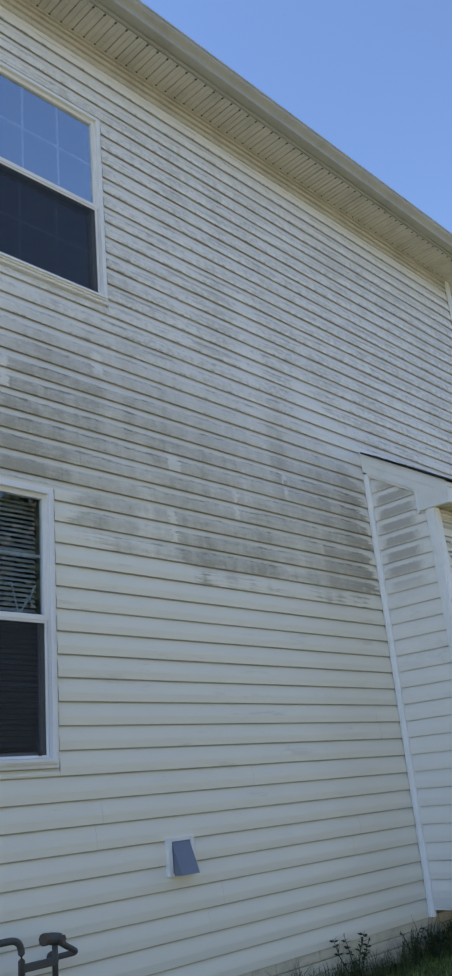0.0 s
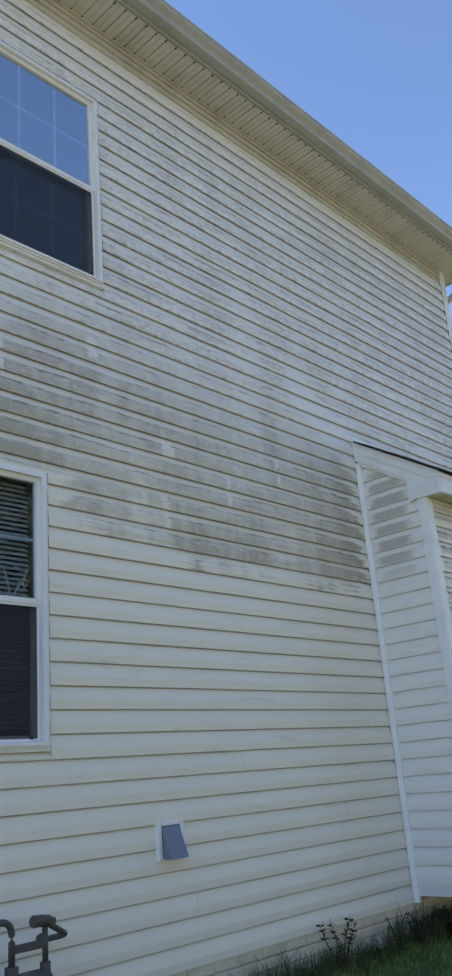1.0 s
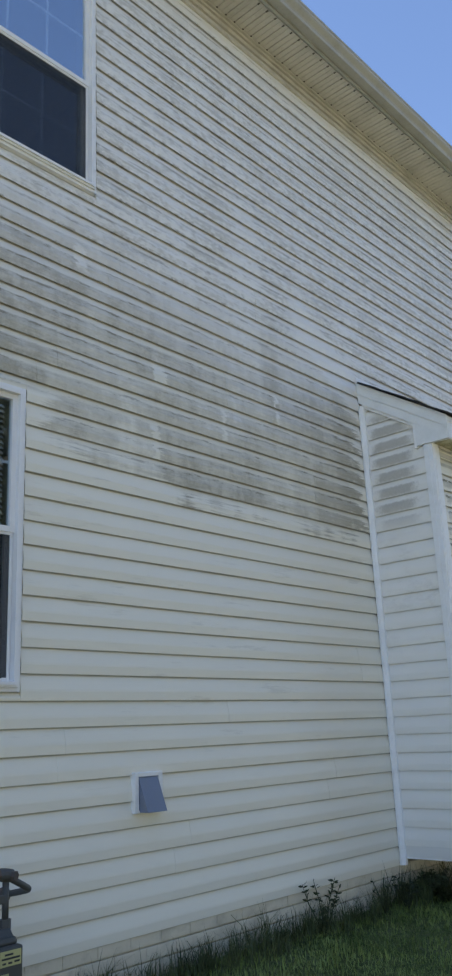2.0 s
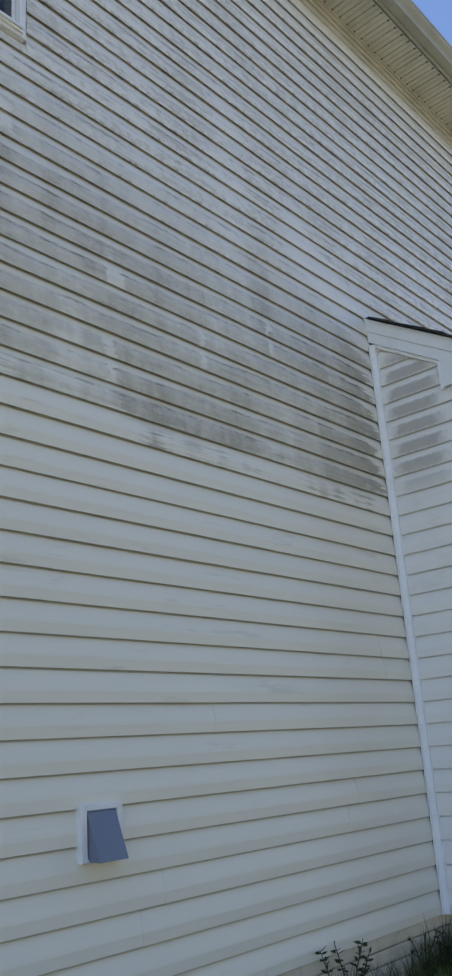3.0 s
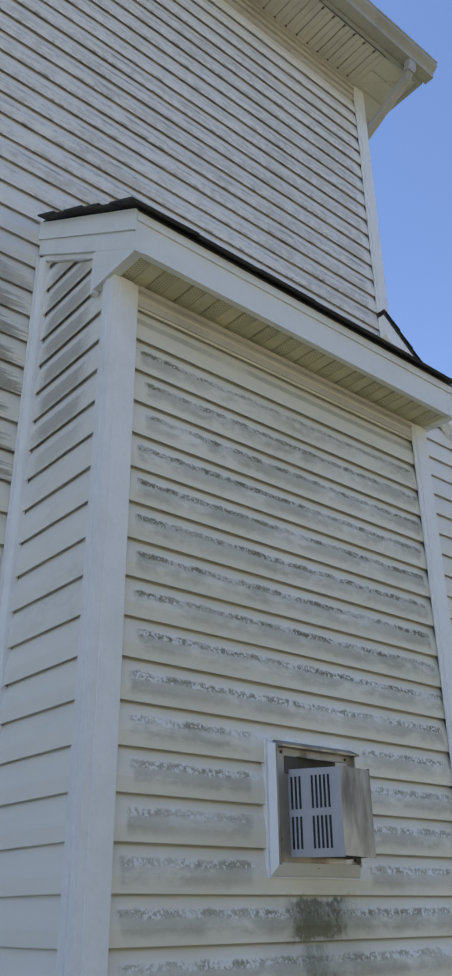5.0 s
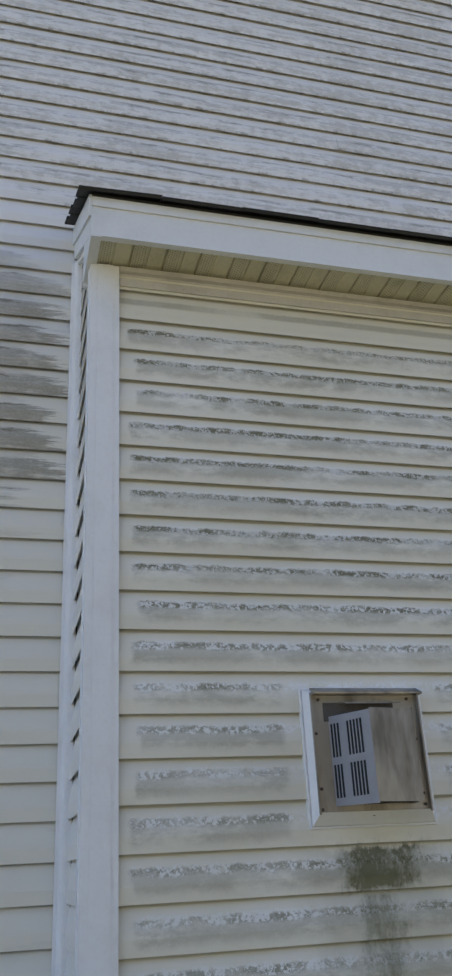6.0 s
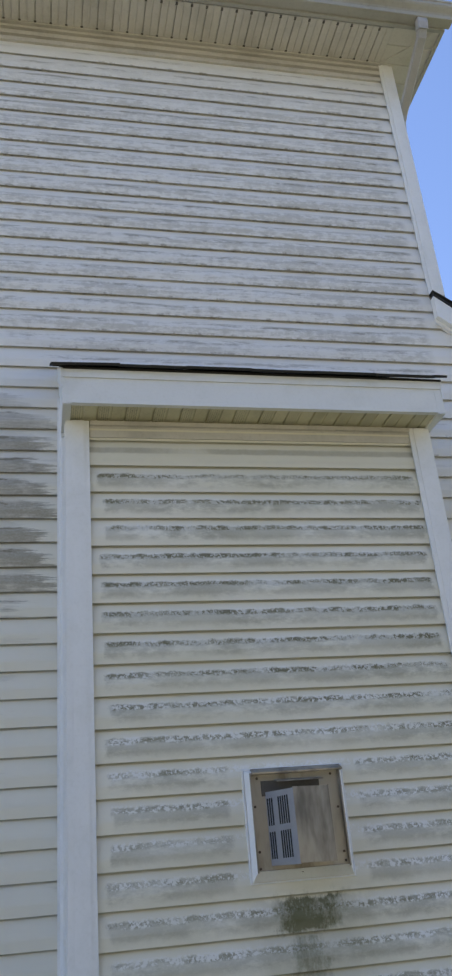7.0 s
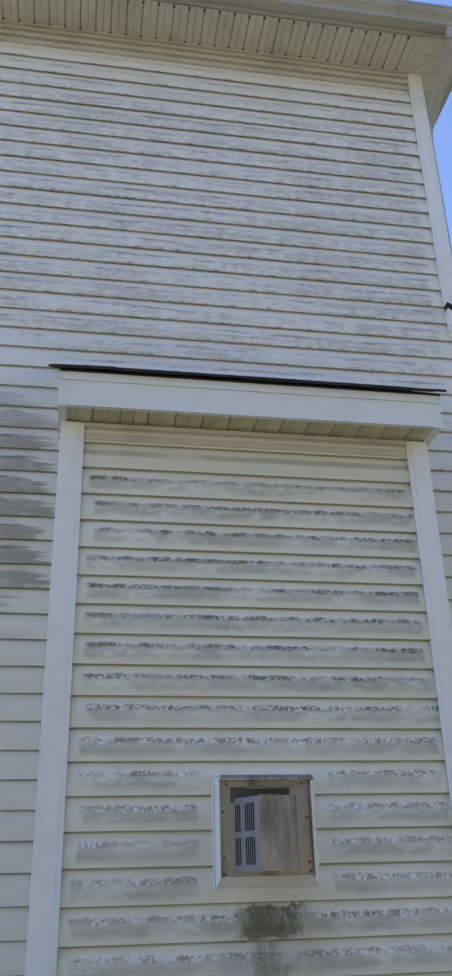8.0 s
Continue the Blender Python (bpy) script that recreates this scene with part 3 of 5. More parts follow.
def side_siding():
    rng = random.Random(4)
    rake = lambda z: 9.130 + (4.62 - z) / 0.78      # under the wing's falling roof
    for k in range(49):
        z = Z0 + k * C
        spans = [(YL, 9.138 if z > 4.55 else min(12.5, rake(z + C) + 0.05))]
        for h in (WIN_UP, WIN_LOW):
            if z + C > h[2] + 0.005 and z < h[3] - 0.005:
                spans = [s for a, b in spans for s in ((a, min(b, h[0] - 0.004)), (max(a, h[1] + 0.012), b)) if s[1] > s[0]]
        if z < 4.05:
            spans = [s for a, b in spans for s in ((a, min(b, 6.858)), (max(a, YE + 0.043), b)) if s[1] - s[0] > 0.01]
        # pieces cut to height above and below the windows
        for h in (WIN_UP, WIN_LOW):
            for za, zb in ((z, min(z + C, h[2] - 0.004)), (max(z, h[3] + 0.004), z + C)):
                if z < h[2] - 0.004 < z + C and zb < z + C or z < h[3] + 0.004 < z + C and za > z:
                    if 0.012 < zb - za < C - 0.001:
                        lay(ME_LONG, WALL, XW - 0.001, h[0] - 0.004, h[1] + 0.012, za).scale.z = (zb - za) / C
        joint = (k // 2 * 1.37 + rng.uniform(-0.12, 0.12)) % 3.66
        lift = 0
        for a, b in spans:
            cuts = [a] + [c for c in (YL + joint + 3.66 * i for i in range(7)) if a + 0.15 < c < b - 0.15] + [b]
            for c, d in zip(cuts, cuts[1:]):
                lift = 1 - lift
                lay(ME_LONG, WALL if c < YC else WING, XW + 0.0016 * lift, c, d + (0.012 if d != b else 0), z + rng.uniform(-0.0008, 0.0008))
    # chase front and its side that is seen
    for k in range(0, 24):
        z = Z0 + k * C
        if z < ZCH:
            continue
        if z < 3.40:
            lay(ME_FRONT, CHASE, XF, 6.958, 8.520, z + rng.uniform(-0.0008, 0.0008))
    bm = box(XF - 0.019, XF - 0.001, 6.969, 8.512, ZCH, Z0 + C + 0.006)
    part("starter_strip", bm, M_FRONT, CHASE)
    for k in range(1, 30):
        z = Z0 + k * C
        end = min(XF - 0.050, XW + (3.985 - z) / 0.632)
        if end > XW + 0.05:
            lay(ME_SIDE, CHASE, XW + 0.039, YS, YS + end - XW - 0.039, z, 0).matrix_basis = pose(XW + 0.039, YS + 0.022, z, 0, 0, -90) @ Matrix.Diagonal((1, end - XW - 0.039, 1, 1))
    part("starter_strip", box(XW + 0.012, XF, YS + 0.023, YS + 0.041, ZCH, Z0 + C + 0.006), M_SIDE, CHASE)
    # far side, never in view
    part("side_sheet", box(XW, XF, YE - 0.012, YE, ZCH, 3.44), M_SIDE, CHASE)


# ---- trim ----
def corner_post(name, x, y, z0, z1, sy, face=0.092, label="", front=None):
    """Outside corner trim: two fluted faces that meet at the edge (x, y); sy tells where the wall lies."""
    t = 0.014
    front = front or face
    out = [(x + t, y - sy * t), (x + t, y + sy * front), (x + 0.005, y + sy * front), (x + 0.005, y - sy * 0.005), (x - face, y - sy * 0.005), (x - face, y - sy * t)]
    step = [(x + t + 0.004, y + sy * 0.012), (x + t + 0.004, y + sy * (front - 0.022)), (x, y + sy * (front - 0.022)), (x, y + sy * 0.012)]
    bm = extrude_shape([(a, b, z0) for a, b in out], (0, 0, z1 - z0))
    extrude_shape([(a, b, z0) for a, b in step], (0, 0, z1 - z0), bm)
    extrude_shape([(x - 0.018, y - sy * (t + 0.004), z0), (x - 0.018, y, z0), (x - face + 0.022, y, z0), (x - face + 0.022, y - sy * (t + 0.004), z0)], (0, 0, z1 - z0), bm)
    ob = part(name, bm, M_TRIM)
    tagged(ob, label, "corner trim", kind="structure")


def build_trim():
    corner_post("corner_trim", XF, YS + 0.022, ZCH - 0.004, 3.43, 1, face=0.060, front=0.091, label="white vinyl outside corner post of the bump-out")
    corner_post("corner_trim", XF, YE, ZCH - 0.004, 3.43, -1, label="white vinyl outside corner post of the bump-out")
    corner_post("corner_trim", XW, YC, 4.735, ZSOF, -1, label="white vinyl corner post at the end of the tall wall")
    bm = extrude_shape([(XW + 0.0045, 6.839, 0.42), (XW + 0.011, 6.839, 0.42), (XW + 0.013, 6.851, 0.42), (XW + 0.038, 6.862, 0.42), (XW + 0.040, 6.868, 0.42), (XW + 0.040, 6.890, 0.42), (XW - 0.01, 6.890, 0.42), (XW - 0.01, 6.872, 0.42), (XW + 0.0045, 6.860, 0.42)], (0, 0, 3.90 - 0.42))
    tagged(part("trim", bm, M_TRIM), "white vinyl inside corner strip beside the bump-out", "corner trim", kind="structure")
    bm = extrude_shape([(XW - 0.01, YE + 0.040, 0.42), (XW + 0.010, YE + 0.040, 0.42), (XW + 0.036, YE + 0.014, 0.42), (XW + 0.036, YE - 0.006, 0.42), (XW - 0.01, YE - 0.006, 0.42)], (0, 0, 3.90 - 0.42))
    tagged(part("trim", bm, M_TRIM), "white vinyl inside corner strip beside the bump-out", "corner trim", kind="structure")
    # stepped frieze under the main soffit
    prof = [(XW - 0.025, ZTOP - 0.008), (XW + 0.006, ZTOP - 0.008), (XW + 0.006, ZTOP + 0.026), (XW - 0.014, ZTOP + 0.028), (XW - 0.012, ZTOP + 0.046), (XW + 0.012, ZTOP + 0.048), (XW + 0.013, ZTOP + 0.082), (XW - 0.010, ZTOP + 0.084), (XW - 0.008, ZTOP + 0.100), (XW + 0.020, ZTOP + 0.102), (XW + 0.022, ZSOF - 0.026), (XW + 0.002, ZSOF - 0.024), (XW + 0.002, ZSOF - 0.014), (XW + 0.034, ZSOF - 0.012), (XW + 0.034, ZSOF), (XW - 0.025, ZSOF)]
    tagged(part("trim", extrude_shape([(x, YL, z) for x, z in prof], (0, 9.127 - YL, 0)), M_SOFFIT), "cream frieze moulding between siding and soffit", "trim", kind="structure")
    # frieze under the chase soffit
    prof = [(XF - 0.02, 3.352), (XF + 0.006, 3.352), (XF + 0.008, 3.385), (XF - 0.003, 3.388), (XF + 0.002, 3.408), (XF + 0.018, 3.410), (XF + 0.018, 3.43), (XF - 0.02, 3.43)]
    tagged(part("trim", extrude_shape([(x, 6.972, z) for x, z in prof], (0, 1.538, 0)), M_SOFFIT), "cream channel between chase siding and its soffit", "trim", kind="structure")


build_trim()


# ---- soffits: ribbed vented panels ----
def ribbed_soffit(name, x0, x1, y0, y1, z, pitch, label, mat, g=0.008, d=0.018, perforated=False):
    """Panels that run from wall to fascia, with V grooves between them; grooves across y."""
    n = round((y1 - y0) / pitch)
    w = (y1 - y0) / n
    pts = [(x0, 0, z + d), (x0, g, z + d), (x0, g + 0.003, z), (x0, w * 0.5 - 0.006, z), (x0, w * 0.5 - 0.004, z + 0.004), (x0, w * 0.5 + 0.004, z + 0.004), (x0, w * 0.5 + 0.006, z), (x0, w - 0.002, z), (x0, w, z + d), (x0, w, z + d + 0.004), (x0, 0, z + d + 0.004)]
    me = mesh_of(extrude_shape(pts, (x1 - x0, 0, 0)), "soffit_panel", mat)
    root = part(name, box(x0, x1, y0, y1, z + 0.023, z + 0.030), mat)
    for i in range(n):
        ob = new("soffit_panel", me)
        ob.location = (0, y0 + i * w, 0)
        ob.parent = root
    bm = bmesh.new()
    if perforated:
        # rows of small round vents in one half of each panel
        # flat dark discs paint the shade inside the holes
        for i in range(n):
            for a in range(5):
                for b in range(int((x1 - x0 - 0.03) / 0.0125)):
                    bmesh.ops.create_circle(bm, cap_ends=True, segments=6, radius=0.0021, matrix=Matrix.Translation((x0 + 0.02 + b * 0.0125 + (0.006 if a % 2 else 0.0), y0 + i * w + 0.014 + a * 0.0095, z - 0.0008)))
        part("vent_hole", bm, M_HOLE_SHADE, root)
        return tagged(root, label, "soffit", kind="structure")
    # dark chips for shade in the rib ends at the channels on either side
    for i in range(n):
        yy = y0 + i * w + g * 0.5 + 0.001
        for xa, xb in ((x0 + 0.040, x0 + 0.066), (x1 - 0.030, x1 - 0.008)):
            add_box(bm, xa, xb, yy - 0.008, yy + 0.008, z - 0.0012, z + 0.002)
    part("rib_shade", bm, M_HOLE_SHADE, root)
    return tagged(root, label, "soffit", kind="structure")


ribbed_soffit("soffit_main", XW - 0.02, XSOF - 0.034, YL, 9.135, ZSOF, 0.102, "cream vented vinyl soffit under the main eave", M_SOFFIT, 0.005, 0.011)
ribbed_soffit("soffit_chase", XF - 0.02, -3.347, 6.875, 8.622, 3.440, 0.125, "olive-cream ribbed soffit under the small shed roof", M_OLIVE, 0.006, 0.010, True)


def build_return_soffit():
    """Soffit past the corner: a mitred corner panel and the run along the end wall, grooves along y."""
    bm = bmesh.new()
    x = XW + 0.335
    while x > XB:
        a, b = x - 0.148, x
        y0 = YC - 0.085
        extrude_shape([(a, y0, ZSOF + 0.001), (b - 0.006, y0, ZSOF + 0.001), (b, y0, ZSOF + 0.009), (b, y0, ZSOF + 0.014), (a, y0, ZSOF + 0.014)], (0, YSOF - y0, 0), bm)
        x -= 0.152
        if x < -6:
            break
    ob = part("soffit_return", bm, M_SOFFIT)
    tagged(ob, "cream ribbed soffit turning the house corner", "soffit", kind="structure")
    strip = extrude_shape([(XW, 9.125, ZSOF - 0.004), (XW + 0.02, 9.125, ZSOF - 0.004), (XSOF + 0.0, 9.465, ZSOF - 0.004), (XSOF - 0.02, 9.475, ZSOF - 0.004)], (0, 0, 0.006))
    tagged(part("trim", strip, M_SOFFIT), "cream mitre strip across the soffit corner", "trim", kind="structure")


build_return_soffit()


# ---- main roof, fascia, gutter ----
def build_main_roof():
    e, rise = 0.06, 0.55
    x1, y0, y1 = XSOF + 0.05, YL - 0.33, YSOF + 0.05
    xm = (XB + x1) / 2
    half = x1 - xm
    zt = ZSOF + 0.17
    bm = bmesh.new()
    low = [bm.verts.new((x, y, zt)) for x, y in ((x1, y0), (x1, y1), (XB - 0.35, y1), (XB - 0.35, y0))]
    r0, r1 = (bm.verts.new((xm, y0 + half, zt + half * rise)), bm.verts.new((xm, y1 - half, zt + half * rise)))
    for f in ((low[0], low[1], r1, r0), (low[1], low[2], r1), (low[2], low[3], r0, r1), (low[3], low[0], r0)):
        bm.faces.new(f)
    bm.faces.new(low[::-1])
    roof = part("roof_main", bm, M_SHINGLE)
    tagged(roof, "dark asphalt-shingled hip roof of the house", "roof", kind="structure")
    bm = box(XSOF - 0.02, XSOF + 0.004, YL - 0.3, YSOF, ZSOF - 0.012, zt + 0.002)
    add_box(bm, XB, XSOF - 0.02, YSOF - 0.024, YSOF, ZSOF - 0.012, zt + 0.002)
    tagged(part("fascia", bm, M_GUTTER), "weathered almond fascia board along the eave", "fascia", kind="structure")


build_main_roof()


def build_gutter():
    g = empty("gutter", (XSOF, YSOF, ZSOF))
    y0, y1 = YL - 0.3, YSOF + 0.03
    z = ZSOF + 0.004
    prof = [(0.0, 0.0), (0.070, 0.0), (0.074, 0.004), (0.074, 0.030), (0.082, 0.044), (0.108, 0.066), (0.118, 0.080), (0.118, 0.102), (0.124, 0.106), (0.124, 0.122), (0.114, 0.122), (0.110, 0.112), (0.110, 0.084), (0.072, 0.050), (0.066, 0.010), (0.006, 0.010), (0.006, 0.122), (0.0, 0.122)]
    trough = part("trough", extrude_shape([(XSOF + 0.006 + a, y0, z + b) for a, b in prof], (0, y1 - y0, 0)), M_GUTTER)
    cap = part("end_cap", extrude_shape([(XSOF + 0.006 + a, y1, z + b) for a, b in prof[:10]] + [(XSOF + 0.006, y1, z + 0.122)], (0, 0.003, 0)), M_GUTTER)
    for ob in (trough, cap):
        ob.parent = g
        ob.matrix_parent_inverse = g.matrix_basis.inverted()
    tagged(g, "weathered almond aluminium gutter along the main eave", "gutter")


build_gutter()


def build_downspout():
    d = empty("downspout")
    def run(name, pts, w, h):
        bm = bmesh.new()
        rings = []
        vs = [Vector(p) for p in pts]
        for i, p in enumerate(vs):
            dirn = (vs[min(i + 1, len(vs) - 1)] - vs[max(i - 1, 0)]).normalized()
            side = Vector((0, 1, 0)) - dirn * dirn.y
            side.normalize()
            up = dirn.cross(side)
            corrug = [(-1, -0.8), (-0.8, -1), (0.8, -1), (1, -0.8), (1, 0.8), (0.8, 1), (-0.8, 1), (-1, 0.8)]
            rings.append([bm.verts.new(p + side * a * w / 2 + up * b * h / 2) for a, b in corrug])
        for a, b in zip(rings, rings[1:]):
            for k in range(8):
                bm.faces.new((a[k], a[(k + 1) % 8], b[(k + 1) % 8], b[k]))
        bm.faces.new(rings[0])
        bm.faces.new(rings[-1][::-1])
        part(name, bm, M_SPOUT, d)
    y = 9.305
    run("outlet", [(XSOF + 0.045, y, ZSOF + 0.02), (XSOF + 0.045, y, ZSOF - 0.03), (XSOF + 0.03, y, ZSOF - 0.075)], 0.075, 0.055)
    run("elbow", [(XSOF + 0.04, y, ZSOF - 0.05), (XSOF + 0.0, y, ZSOF - 0.11), (XW - 0.08, y - 0.015, 6.42), (XW - 0.13, y - 0.02, 6.36)], 0.060, 0.046)
    run("pipe", [(XW - 0.115, y - 0.02, 6.39), (XW - 0.135, y - 0.02, 6.30), (XW - 0.135, y - 0.02, 4.8)], 0.060, 0.046)
    tagged(d, "white downspout bending from the gutter round the corner", "downspout")


build_downspout()


# ---- chase roof ----
RZ = lambda x: 4.098 - (x - XW) * 0.650     # top of the rake board


def build_chase_roof():
    roof = part("roof_chase", extrude_shape([(XW - 0.02, 6.850, RZ(XW) + 0.013), (-3.335, 6.850, RZ(-3.335)), (-3.335, 6.850, RZ(-3.335) + 0.012), (XW - 0.02, 6.850, RZ(XW) + 0.034)], (0, 8.645 - 6.850, 0)), M_SHINGLE)
    tagged(roof, "dark asphalt-shingled shed roof over the bump-out", "roof", kind="structure")
    rng = random.Random(2)
    slope = math.atan(0.650)
    me = mesh_of(extrude_shape([(0, 0, 0), (0.168, 0, 0.0), (0.171, 0, 0.012), (0, 0, 0.006)], (0, 0.298, 0)), "shingle", M_SHINGLE)
    for r in range(6):
        dist = 0.945 - 0.142 * r
        for i in range(-1, 7):
            y0 = 6.800 + i * 0.30 + (0.15 if r % 2 else 0.0)
            a, b = max(6.803 + rng.uniform(-0.006, 0.006), y0), min(8.668 + rng.uniform(-0.006, 0.006), y0 + 0.298)
            if b - a < 0.04:
                continue
            ob = new("shingle", me)
            d = dist - 0.168
            base = pose(XW + d * math.cos(slope) - 0.002, a, RZ(XW) - d * math.sin(slope) + 0.020 + rng.uniform(0, 0.004), 0, math.degrees(slope) - rng.uniform(0.0, 0.7), rng.uniform(-0.4, 0.4))
            if a < 6.83:
                base = base @ pose(0, 0, -rng.uniform(0.003, 0.009), rng.uniform(0.6, 1.8), 0, 0)
            ob.matrix_basis = base @ Matrix.Diagonal((1, (b - a) / 0.298, 1, 1))
            ob.parent = roof
    # rake boards, two lapped strips of coil metal, on both ends
    for y0, y1 in ((6.848, 6.885), (8.60, 8.637)):
        s = -1 if y0 < 7 else 1
        face = y0 if s < 0 else y1
        xa, xb = XW + 0.001, -3.342
        bm = extrude_shape([(xa, y0, RZ(xa) - 0.172), (xb, y0, RZ(xb) - 0.172), (xb, y0, RZ(xb)), (xa, y0, RZ(xa))], (0, y1 - y0, 0))
        extrude_shape([(xa, face + s * 0.008, RZ(xa) - 0.092), (xb + 0.004, face + s * 0.008, RZ(xb) - 0.092), (xb + 0.004, face + s * 0.008, RZ(xb) + 0.004), (xa, face + s * 0.008, RZ(xa) + 0.004)], (0, -s * 0.010, 0), bm)
        ob = part("fascia", bm, M_FASCIA)
        tagged(ob, "white metal-wrapped sloping rake board of the shed roof", "fascia", kind="structure")
        # boxed eave return
        xr = -3.612
        bm = extrude_shape([(xr, y0 - s * 0.001, 3.430), (xb, y0 - s * 0.001, 3.428), (xb, y0 - s * 0.001, RZ(xb) - 0.170), (xr, y0 - s * 0.001, RZ(xr) - 0.170)], (0, y1 - y0, 0))
        ob = part("fascia", bm, M_FASCIA)
        tagged(ob, "white boxed eave return closing the shed roof's corner", "fascia", kind="structure")
    # channel under the rake and beside the return
    bm = extrude_shape([(XW + 0.03, 6.862, RZ(XW + 0.03) - 0.198), (-3.620, 6.862, RZ(-3.620) - 0.198), (-3.620, 6.862, RZ(-3.620) - 0.172), (XW + 0.03, 6.862, RZ(XW + 0.03) - 0.172)], (0, 0.02, 0))
    add_box(bm, -3.632, -3.612, 6.850, 6.874, 3.415, RZ(-3.62) - 0.177)
    tagged(part("trim", bm, M_TRIM), "thin white channel under the sloping rake board", "trim", kind="structure")
    # eave fascia
    bm = box(-3.368, -3.343, 6.850, 8.635, 3.434, RZ(-3.343) + 0.002)
    add_box(bm, -3.345, -3.336, 6.852, 8.633, RZ(-3.343) - 0.045, RZ(-3.343) + 0.004)
    tagged(part("fascia", bm, M_FASCIA), "white eave board under the shed roof's shingles", "fascia", kind="structure")
    # step flashing against the wall
    tagged(part("trim", box(XW - 0.01, XW + 0.006, 6.84, 8.66, 4.09, 4.150), M_TRIM), "white flashing strip where shed roof meets wall", "trim", kind="structure")


build_chase_roof()


def build_wing_roof():
    slope = 0.78
    z = lambda y: 4.695 - (y - 9.130) * slope
    roof = part("roof_wing", extrude_shape([(-4.045, 9.135, z(9.135)), (-4.045, 12.9, z(12.9)), (-4.045, 12.9, z(12.9) + 0.02), (-4.045, 9.135, z(9.135) + 0.02)], (-0.04, 0, 0)), M_SHINGLE)
    back = extrude_shape([(-4.09, 9.230, z(9.230)), (-4.09, 12.9, z(12.9)), (-4.09, 12.9, z(12.9) + 0.02), (-4.09, 9.230, z(9.230) + 0.02)], (-6.5, 0, 0))
    part("deck", back, M_SHINGLE, roof)
    tagged(roof, "dark shingled roof of the low wing sloping down from the house", "roof", kind="structure")
    ang = math.degrees(math.atan(slope))
    rng = random.Random(8)
    for deep, first in ((0.055, 0), (0.30, 1)):
        me = mesh_of(extrude_shape([(0, 0, 0), (0, 0.168, 0.0), (0, 0.170, 0.008), (0, 0, 0.005)], (-deep, 0, 0)), "shingle", M_SHINGLE)
        for i in range(first, 16):
            ob = new("shingle", me)
            yy = 9.125 + i * 0.142 * math.cos(radians(ang))
            ob.matrix_basis = pose((-4.034 if not first else -4.092) + rng.uniform(-0.003, 0.003), yy, z(yy) + 0.026, -ang + 2.2 + rng.uniform(0, 0.8), 0, 0)
            ob.parent = roof
    bm = extrude_shape([(-4.094, 9.132, z(9.132) - 0.150), (-4.094, 12.85, z(12.85) - 0.150), (-4.094, 12.85, z(12.85)), (-4.094, 9.132, z(9.132))], (0.045, 0, 0))
    tagged(part("fascia", bm, M_TRIM), "white rake board of the low wing roof", "fascia", kind="structure")
    bm = extrude_shape([(XW - 0.005, 9.132, z(9.132) - 0.180), (XW - 0.005, 12.8, z(12.8) - 0.180), (XW - 0.005, 12.8, z(12.8) - 0.145), (XW - 0.005, 9.132, z(9.132) - 0.145)], (0.022, 0, 0))
    tagged(part("trim", bm, M_TRIM), "white channel under the wing's rake board", "trim", kind="structure")
    tagged(part("wall_wing_end", box(-10, XW - 0.17, 12.4, 12.55, 0.1, 2.0), M_TRIM), "plain end wall of the low wing", "wall", kind="structure")


build_wing_roof()


